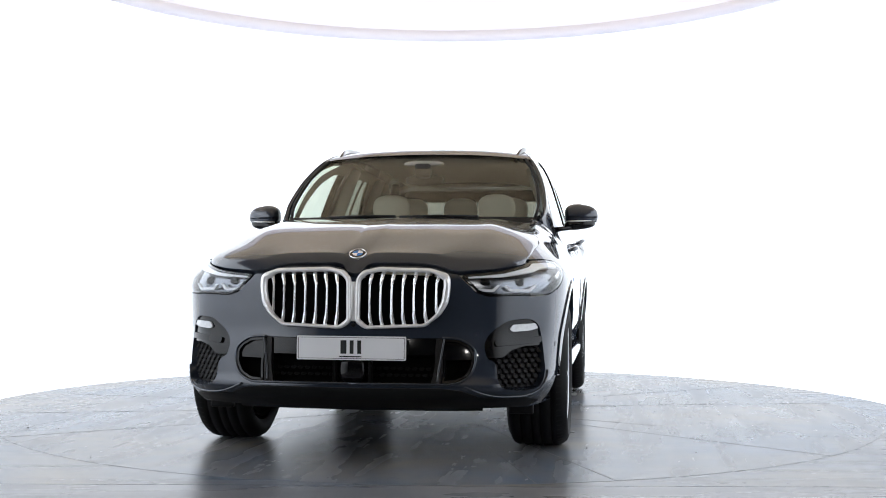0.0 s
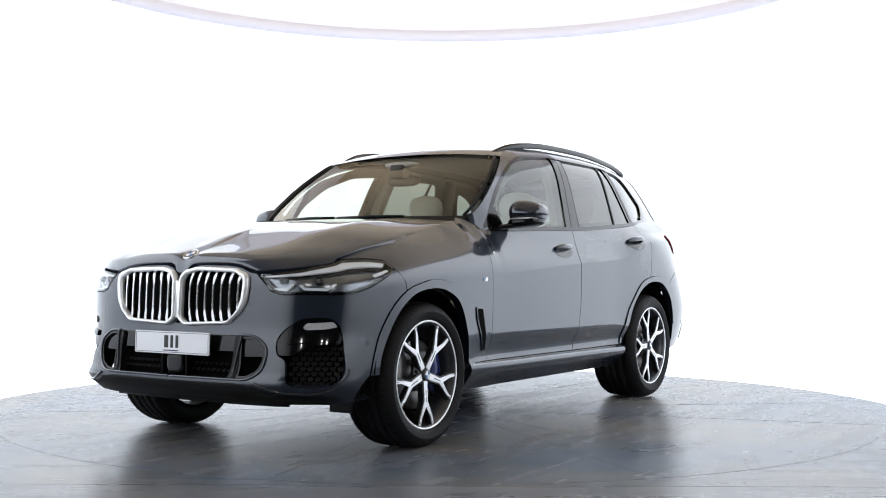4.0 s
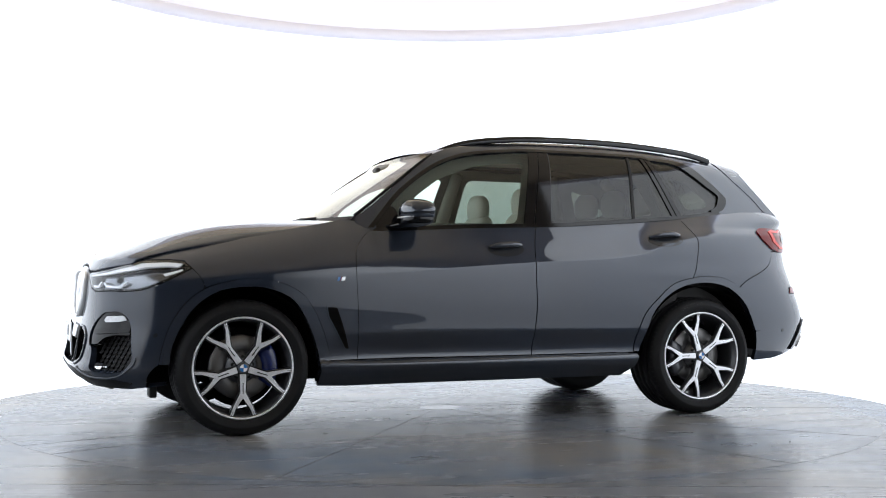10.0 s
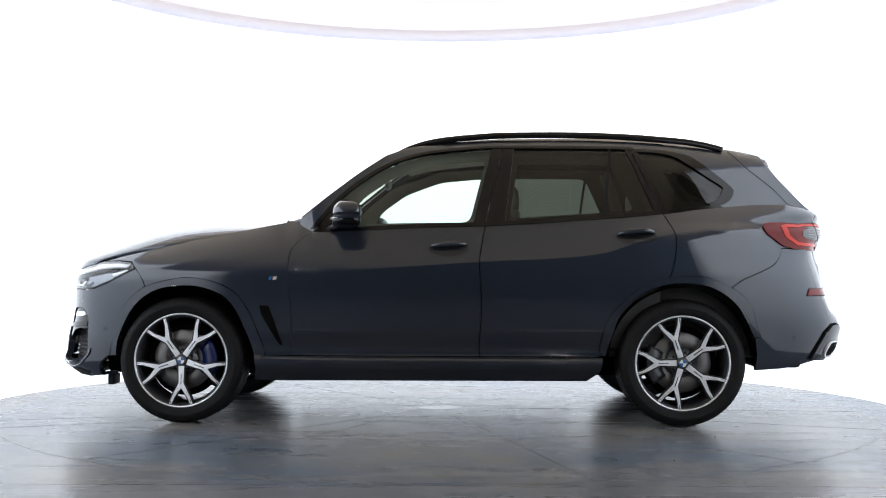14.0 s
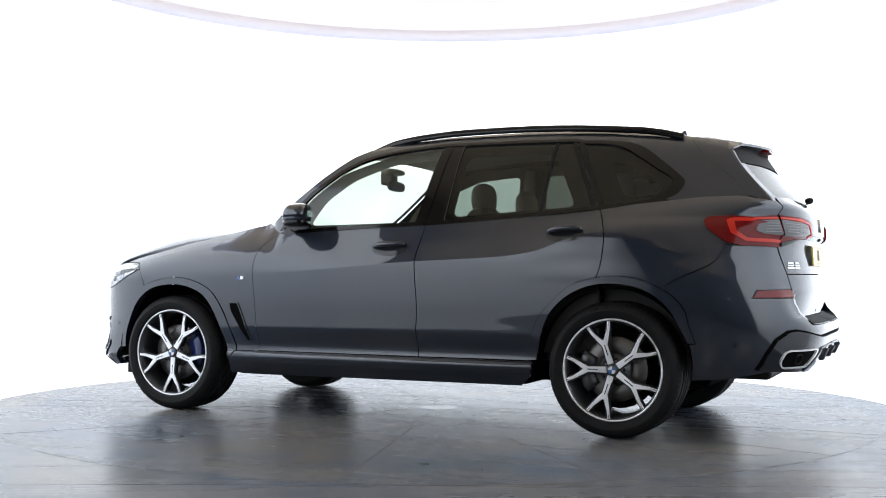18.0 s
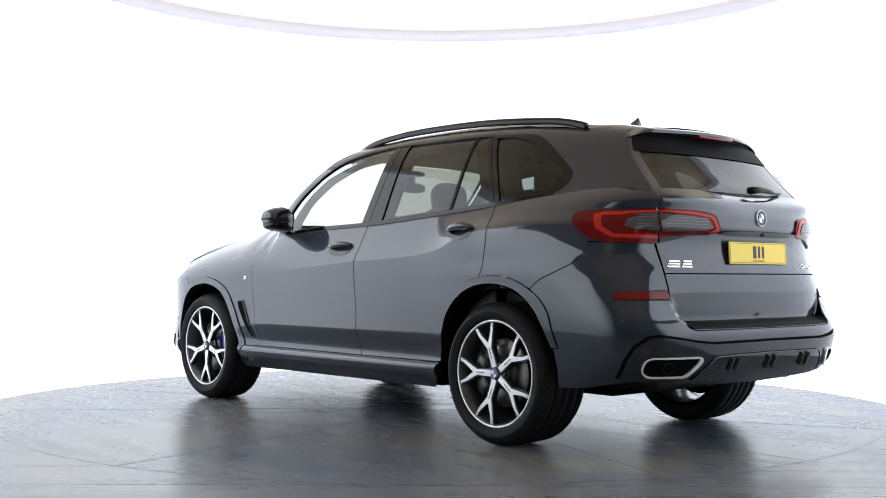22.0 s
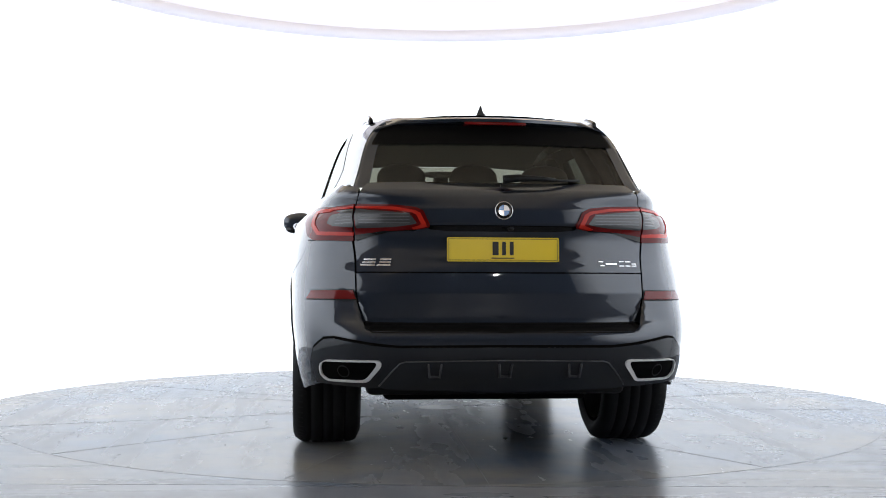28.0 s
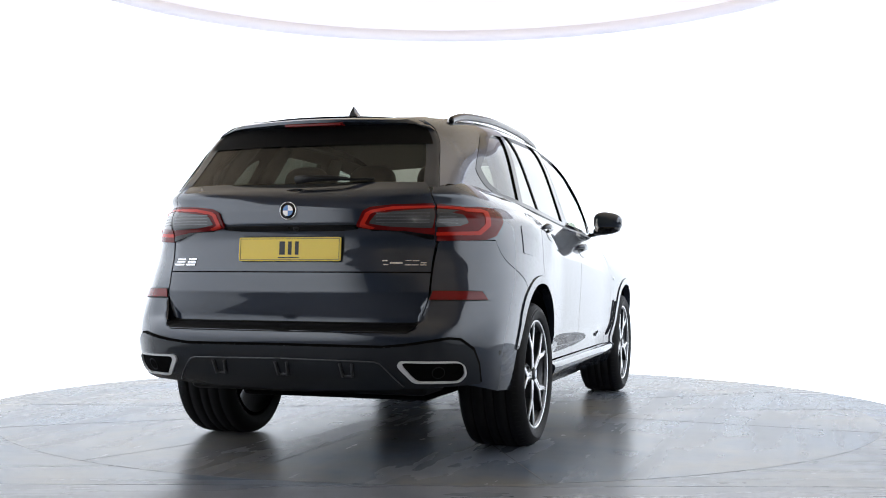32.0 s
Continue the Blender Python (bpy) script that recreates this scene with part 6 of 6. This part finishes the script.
def wheel(sd, x, y, width, phase, caliper):
    w = part("wheel", lathe(bmesh.new(), [(0.262, -0.012), (0.268, 0.0), (0.276, 0.004), (0.281, 0.0), (0.279, -0.015), (0.262, -0.03), (0.252, -0.06), (0.245, -width + 0.06), (0.262, -width + 0.01)], 80), ALLOY_DARK, car, "two-tone alloy wheel with five forked spokes")
    w.matrix_basis = pose(x, sd * y, 0.376, 0, 0, 0 if sd > 0 else 180)
    part("rim_edge", lathe(bmesh.new(), [(0.2705, -0.010), (0.271, 0.002), (0.278, 0.005), (0.282, 0.002), (0.282, -0.006)], 96), ALLOY, w)
    h = width
    prof = [(0.276, -0.012), (0.284, 0.004), (0.300, 0.014), (0.322, 0.018), (0.326, 0.0195), (0.330, 0.018), (0.350, 0.008), (0.364, -0.010), (0.372, -0.028)]
    for g0 in (0.22, 0.42, 0.58, 0.78):
        prof += [(0.3755, -g0 * h + 0.006), (0.368, -g0 * h + 0.005), (0.368, -g0 * h - 0.005), (0.3755, -g0 * h - 0.006)]
    prof += [(0.372, -h + 0.028), (0.362, -h + 0.01), (0.32, -h - 0.012), (0.28, -h + 0.01)]
    part("tyre", lathe(bmesh.new(), prof, 96), RUBBER, w)
    # shallow blocks on the tyre's shoulder
    bm = bmesh.new()
    for k in range(72):
        a = 2 * math.pi * k / 72
        c, s = math.cos(a), math.sin(a)
        t = Vector((-s, 0, c))
        o = Vector((c, 0, s))
        p = o * 0.366
        q = o * 0.374
        vs = [bm.verts.new(v) for v in (p + t * 0.0045 + Vector((0, -0.008, 0)), p - t * 0.0045 + Vector((0, -0.008, 0)), q - t * 0.0045 + Vector((0, -0.034, 0)), q + t * 0.0045 + Vector((0, -0.034, 0)))]
        bm.faces.new(vs)
    bmesh.ops.recalc_face_normals(bm, faces=bm.faces)
    tagged(part("tread_shoulder", bm, BLACK_PLASTIC, w, smooth=False), kind="stuff")
    # writing on the side wall: plain raised bars
    bm = bmesh.new()
    for k in range(7):
        a = math.radians(62 + 4.2 * k)
        for r in (0.331, 0.343):
            c, s = math.cos(a), math.sin(a)
            box(bm, c * r - 0.008, c * r + 0.008, 0.0135, 0.0185 if r < 0.34 else 0.0145, s * r - 0.003, s * r + 0.003)
    tagged(part("sidewall_bar", bm, BLACK_PLASTIC, w, smooth=False), kind="stuff")
    yf = -0.004
    for k in range(5):
        a = radians(phase + 72 * k - 90)
        m = Matrix.Rotation(-a, 4, "Y")
        back = prism(bmesh.new(), fork(0.0235, 0.0150, 0.030, 0.150, 0.270, 0.004), yf - 0.035, yf - 0.003, 0.002)
        for v in back.verts:
            v.co.y -= 0.010 * max(0, 1 - math.hypot(v.co.x, v.co.z) / 0.2)
        o = part("spoke", back, SPOKE_BLACK, w, smooth=False)
        o.matrix_basis = m
        facep = prism(bmesh.new(), fork(0.0160, 0.0080, 0.034, 0.152, 0.277, 0.014), yf - 0.004, yf + 0.002, 0.0015)
        for v in facep.verts:
            r = math.hypot(v.co.x, v.co.z)
            v.co.y -= 0.010 * max(0, 1 - r / 0.2)
        o2 = part("spoke_face", facep, ALLOY, w, smooth=False)
        o2.matrix_basis = m
        slot = prism(bmesh.new(), [(-0.0022, 0.082), (0.0022, 0.082), (0.0022, 0.142), (-0.0022, 0.142)], yf - 0.004, yf + 0.0026)
        for v in slot.verts:
            v.co.y -= 0.010 * max(0, 1 - math.hypot(v.co.x, v.co.z) / 0.2)
        o3 = part("spoke_groove", slot, BLACK_GLOSS, w, smooth=False)
        o3.matrix_basis = m
        for side in (1, -1):
            # dark groove along the end of each arm
            cut = Matrix.Rotation(-side * radians(13.7), 2) @ Vector((0, 0.25))
            d = cut.normalized()
            n = Vector((d.y, -d.x))
            poly = [tuple(cut + d * p + n * q) for p, q in ((-0.006, -0.0010), (0.024, -0.0013), (0.024, 0.0013), (-0.006, 0.0010))]
            o5 = part("arm_groove", prism(bmesh.new(), poly, yf - 0.004, yf + 0.0026), BLACK_GLOSS, w, smooth=False)
            o5.matrix_basis = m
        a2 = radians(phase + 72 * k + 36)
        bolt = lathe(bmesh.new(), [(0.0001, -0.022), (0.011, -0.022), (0.013, -0.03), (0.013, -0.045)], 12)
        o4 = part("wheel_bolt", bolt, BLACK_PLASTIC, w)
        o4.matrix_basis = pose(0.056 * math.cos(a2), 0, 0.056 * math.sin(a2))
    part("hub", lathe(bmesh.new(), [(0.0001, -0.018), (0.046, -0.018), (0.060, -0.024), (0.075, -0.04)], 40), ALLOY_DARK, w)
    part("hub_cap", lathe(bmesh.new(), [(0.0001, 0.002), (0.026, 0.001), (0.0300, -0.003), (0.031, -0.014)], 32), ALLOY_DARK, w)
    for q in range(4):
        bm = bmesh.new()
        c = bm.verts.new((0, 0.0032, 0))
        ring = [bm.verts.new((0.021 * math.cos(math.pi / 2 * (q + j / 6)), 0.0032, 0.021 * math.sin(math.pi / 2 * (q + j / 6)))) for j in range(7)]
        for j in range(6):
            bm.faces.new((c, ring[j + 1], ring[j]))
        part("cap_quarter", bm, BADGE_BLUE if q in (1, 3) else BADGE_WHITE, w)
    part("brake_disc", lathe(bmesh.new(), [(0.08, -0.085), (0.10, -0.075), (0.178, -0.075), (0.180, -0.078), (0.180, -0.105), (0.08, -0.105)], 56), STEEL, w)
    part("brake_hat", lathe(bmesh.new(), [(0.0001, -0.055), (0.085, -0.06), (0.092, -0.09)], 40), ALLOY_DARK, w)
    # caliper, on the side towards the car's middle
    bm = bmesh.new()
    n = 9
    lo, hi = (-40, 30) if caliper > 0 else (140, 215)
    rows = []
    for j in range(n):
        t = radians(lo + (hi - lo) * j / (n - 1))
        c, s = math.cos(t), math.sin(t)
        rr = ((0.118, -0.055), (0.196, -0.05), (0.205, -0.06), (0.205, -0.115), (0.118, -0.115))
        rows.append([bm.verts.new((r * c, yy - (0.01 if j in (0, n - 1) else 0), r * s)) for r, yy in rr])
    for a, b in zip(rows, rows[1:]):
        for i in range(5):
            bm.faces.new((a[i], a[(i + 1) % 5], b[(i + 1) % 5], b[i]))
    bm.faces.new(rows[0])
    bm.faces.new(rows[-1][::-1])
    bmesh.ops.recalc_face_normals(bm, faces=bm.faces)
    part("brake_caliper", bm, BLUE_CALIPER if x > 0 else ALLOY_DARK, w)
    # near-black disc stands in for the shade of the wheel well
    part("wheel_well_shade", lathe(bmesh.new(), [(0.0001, -0.13), (0.22, -0.13)], 32), SHADE, w)


def underside():
    for x, sd in ((1.516, 1), (1.516, -1), (-1.458, 1), (-1.458, -1)):
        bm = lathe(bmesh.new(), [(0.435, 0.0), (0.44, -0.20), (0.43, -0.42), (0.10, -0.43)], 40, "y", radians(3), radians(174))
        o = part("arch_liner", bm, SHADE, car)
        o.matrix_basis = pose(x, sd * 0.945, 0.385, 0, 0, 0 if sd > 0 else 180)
    # near-black boxes added to stop light showing through the hollow body
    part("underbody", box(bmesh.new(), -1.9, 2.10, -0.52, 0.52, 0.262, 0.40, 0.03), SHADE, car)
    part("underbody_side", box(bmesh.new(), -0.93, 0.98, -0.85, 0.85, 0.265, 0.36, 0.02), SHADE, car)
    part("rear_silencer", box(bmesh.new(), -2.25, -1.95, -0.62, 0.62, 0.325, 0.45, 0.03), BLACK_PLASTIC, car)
    part("front_filler", box(bmesh.new(), 1.0, 2.12, -0.55, 0.55, 0.36, 0.80, 0.05), SHADE, car)
    part("rear_filler", box(bmesh.new(), -2.30, -1.0, -0.54, 0.54, 0.40, 0.80, 0.05), SHADE, car)
    part("rear_filler", box(bmesh.new(), -2.22, -1.93, -0.74, 0.74, 0.50, 1.02, 0.05), SHADE, car)


# ---- the cabin ----
def seat(x, y, wide, mat):
    back = blob(bmesh.new(), (x - 0.28, y, 0.98), (0.085, wide, 0.34), 14, 3.2)
    for v in back.verts:
        v.co.x -= (v.co.z - 0.7) * 0.28
    s = part("seat", back, mat, car, "ivory leather seat with a tall backrest")
    cush = blob(bmesh.new(), (x, y, 0.64), (0.27, wide, 0.10), 12, 3.5)
    part("seat_cushion", cush, mat, s)
    head = blob(bmesh.new(), (x - 0.44, y, 1.365 if x > -0.5 else 1.40), (0.055, 0.135, 0.10), 12, 2.8)
    part("headrest", head, mat, s)
    for dy in (-0.06, 0.06):
        part("headrest_post", tube(bmesh.new(), [(x - 0.42, y + dy, 1.24), (x - 0.435, y + dy, 1.32)], 0.006, 8), CHROME, s)


def cabin():
    part("cabin_floor", box(bmesh.new(), -2.1, 1.0, -0.78, 0.78, 0.40, 0.46, 0.02), CABIN_DARK, car)
    for sd in (1, -1):
        bm = box(bmesh.new(), -1.35, 0.78, 0.80, 0.84, 0.45, 1.15, 0.015)
        part("door_lining", flip(bm, sd), CABIN_DARK, car)
        bm = box(bmesh.new(), -2.15, -1.35, 0.72, 0.76, 0.45, 1.26, 0.015)
        part("boot_lining", flip(bm, sd), CABIN_DARK, car)
        # inner pillars
        for pts in ([(-0.30, 0.80, 1.15), (-0.36, 0.70, 1.45), (-0.40, 0.63, 1.64)], [(-1.33, 0.78, 1.22), (-1.25, 0.70, 1.45), (-1.18, 0.62, 1.63)], [(-1.82, 0.72, 1.25), (-1.80, 0.66, 1.42), (-1.62, 0.58, 1.62)]):
            bm = tube(bmesh.new(), pts, [0.05, 0.045, 0.04], 8)
            part("inner_pillar", flip(bm, sd), HEADLINER, car)
    # trim round the windows on the inside
    for sd in (1, -1):
        outline = [(0.74, 1.10), (0.70, 1.25), (0.58, 1.39), (0.38, 1.555), (0.02, 1.69), (-0.4, 1.715), (-1.1, 1.695), (-1.5, 1.66), (-1.95, 1.45), (-1.90, 1.22), (-1.36, 1.17), (-0.4, 1.12)]
        gaps = [[(0.56, 1.215), (0.46, 1.37), (0.28, 1.50), (0.02, 1.60), (-0.30, 1.63), (-0.20, 1.225)],
                [(-0.50, 1.63), (-1.04, 1.628), (-1.20, 1.30), (-0.44, 1.25)],
                [(-1.38, 1.575), (-1.52, 1.53), (-1.69, 1.40), (-1.66, 1.365), (-1.48, 1.345)]]
        patch("window_lining", house, outline, HEADLINER_DARK, -0.055, 0.0, 0.05, sd, holes=[rounded(q, 0.05) for q in gaps])
    # dashboard
    bm = blob(bmesh.new(), (0.78, 0, 1.06), (0.26, 0.78, 0.125), 16, 4)
    d = part("dashboard", bm, CABIN_DARK, car)
    part("instrument_hood", blob(bmesh.new(), (0.62, -0.38, 1.16), (0.10, 0.20, 0.05), 12, 3), CABIN_DARK, d)
    part("centre_screen", box(bmesh.new(), 0.56, 0.58, -0.16, 0.16, 1.06, 1.20, 0.008), BLACK_GLOSS, d)
    # steering wheel on the right-hand side
    bm = bmesh.new()
    pts = [(0.185 * math.cos(t), 0.185 * math.sin(t), 0) for t in np.linspace(0, 2 * math.pi, 41)]
    rim = lathe(bm, [(0.185 + 0.015 * math.cos(t), 0.015 * math.sin(t)) for t in np.linspace(0, 2 * math.pi, 9)], 40, "z")
    st = part("steering_wheel", rim, CABIN_DARK, car, "black leather steering wheel")
    st.matrix_basis = pose(0.43, -0.38, 1.06, 0, -68, 0)
    part("steering_hub", blob(bmesh.new(), (0, 0, 0), (0.07, 0.06, 0.025), 10, 3), CABIN_DARK, st)
    for a in (0, 180, 270):
        part("steering_spoke", tube(bmesh.new(), [(0.05 * math.cos(radians(a)), 0.05 * math.sin(radians(a)), 0), (0.18 * math.cos(radians(a)), 0.18 * math.sin(radians(a)), 0)], 0.012, 8), CABIN_DARK, st)
    part("steering_column", tube(bmesh.new(), [(0.45, -0.38, 1.05), (0.62, -0.38, 0.98)], 0.04, 10), CABIN_DARK, car)
    for y in (0.38, -0.38):
        seat(-0.02, y, 0.235, IVORY)
    for y in (0.40, 0.0, -0.40):
        seat(-0.92, y, 0.19, IVORY)
    part("centre_console", box(bmesh.new(), -0.3, 0.6, -0.11, 0.11, 0.45, 0.82, 0.03), CABIN_DARK, car)
    part("parcel_cover", box(bmesh.new(), -2.1, -1.30, -0.70, 0.70, 1.16, 1.18, 0.006), CABIN_DARK, car)
    # lining under the roof
    bm = bmesh.new()
    xs, vs = np.linspace(0.24, -1.92, 30), np.linspace(-0.97, 0.97, 15)
    xx, vv = np.meshgrid(xs, vs, indexing="ij")
    p = roof(xx.ravel(), vv.ravel()).reshape(30, 15, 3)
    g = [[bm.verts.new(p[i, j] + np.array([0, 0, -0.045])) for j in range(15)] for i in range(30)]
    for a in range(29):
        for b in range(14):
            bm.faces.new((g[a][b], g[a + 1][b], g[a + 1][b + 1], g[a][b + 1]))
    bmesh.ops.recalc_face_normals(bm, faces=bm.faces)
    part("headliner", bm, HEADLINER, car)
    m = part("rear_view_mirror", blob(bmesh.new(), (0.36, 0.0, 1.50), (0.018, 0.125, 0.035), 10, 3), CABIN_DARK, car)
    part("mirror_stem", box(bmesh.new(), 0.37, 0.46, -0.05, 0.05, 1.51, 1.60, 0.015), CABIN_DARK, m)
    part("sensor_housing", blob(bmesh.new(), (0.385, 0.0, 1.60), (0.05, 0.13, 0.022), 10, 3), HEADLINER, m)


for sd in (1, -1):
    glazing(sd)
    rails(sd)
    mirror(sd)
    handle(sd, -0.075, 1.052)
    handle(sd, -1.185, 1.125)
    vents(sd)
    face(sd)
    stern(sd)
    wheel(sd, 1.516, 0.958, 0.275, 270, -1 if sd > 0 else 1)
    wheel(sd, -1.458, 0.954, 0.315, 288, 1 if sd > 0 else -1)
face_middle()
stern_middle()
cowl()
underside()
cabin()
part("fuel_flap", sheet(body, rounded(sz((-1.60, 1.14), (-1.76, 1.14), (-1.78, 1.0), (-1.62, 0.99)), 0.02), 0.02, 0.006, 0.003, side=-1), PAINT, car)

# ---- joints of the turntable ----
for a, r0, r1, w in ((25, 0.9, 2.774, 0.0026), (53.5, 0.2, 2.774, 0.0022), (106, 0.9, 2.774, 0.0030), (130.5, 1.4, 2.774, 0.0030), (103.2, 0.13, 1.2, 0.0016), (160, 1.6, 2.774, 0.0012), (178.6, 0.3, 2.774, 0.0020),
                     (207.5, 1.5, 2.774, 0.0030), (263.3, 1.0, 2.774, 0.0024), (287, 1.6, 2.774, 0.0030), (310.3, 0.5, 2.774, 0.0026), (17.5, 1.7, 2.774, 0.0014), (64.5, 0.25, 1.6, 0.0012)):
    bm = box(bmesh.new(), r0, r1, -w, w, -0.002, 0.0006)
    o = part("floor_joint", bm, SEAM, table, smooth=False)
    o.matrix_basis = pose(0, 0, 0, 0, 0, a)
for a, r0, r1 in ((2, 0.14, 0.75), (38, 0.14, 0.5), (76, 0.14, 0.62), (128, 0.14, 0.9), (150, 0.14, 0.55), (192, 0.14, 0.7), (231, 0.14, 0.95), (246, 0.14, 0.45), (300, 0.14, 0.6), (334, 0.14, 0.85)):
    # hair cracks that run out from the centre, each in three bent lengths
    bm = bmesh.new()
    pts, ang = [], radians(a)
    for k in range(7):
        r = r0 + (r1 - r0) * k / 6
        pts.append(Vector((r * math.cos(ang), r * math.sin(ang), 0.0005)))
        ang += random.uniform(-0.05, 0.05)
    for p, q in zip(pts, pts[1:]):
        n = Vector((-(q - p).y, (q - p).x, 0)).normalized() * 0.0011
        bm.faces.new([bm.verts.new(v) for v in (p - n, q - n, q + n, p + n)])
    part("crack", bm, SEAM, table, smooth=False)
bm = bmesh.new()
for k in range(16):
    r, a = 2.7 * math.sqrt(random.uniform(0.05, 1)), random.uniform(0, 2 * math.pi)
    g = random.uniform(0.002, 0.006)
    blob(bm, (r * math.cos(a), r * math.sin(a), g * 0.3), (g, g * random.uniform(0.5, 1), g * 0.5), 4)
tagged(part("grit", bm, SEAM, table, smooth=False), kind="stuff")
part("centre_cap", lathe(bmesh.new(), [(0.0001, 0.0008), (0.134, 0.0008), (0.135, -0.01)], 40, "z"), CAP_GREY, table, smooth=False)


# ---- the turning ----
def motions():
    rows = [(t, pose(0, 0, 0, 0, 0, a)) for t, a in TURN]
    walk(table, rows)
    walk(car, [(t, m @ pose(-0.0045, -0.045, 0)) for t, m in rows])


motions()
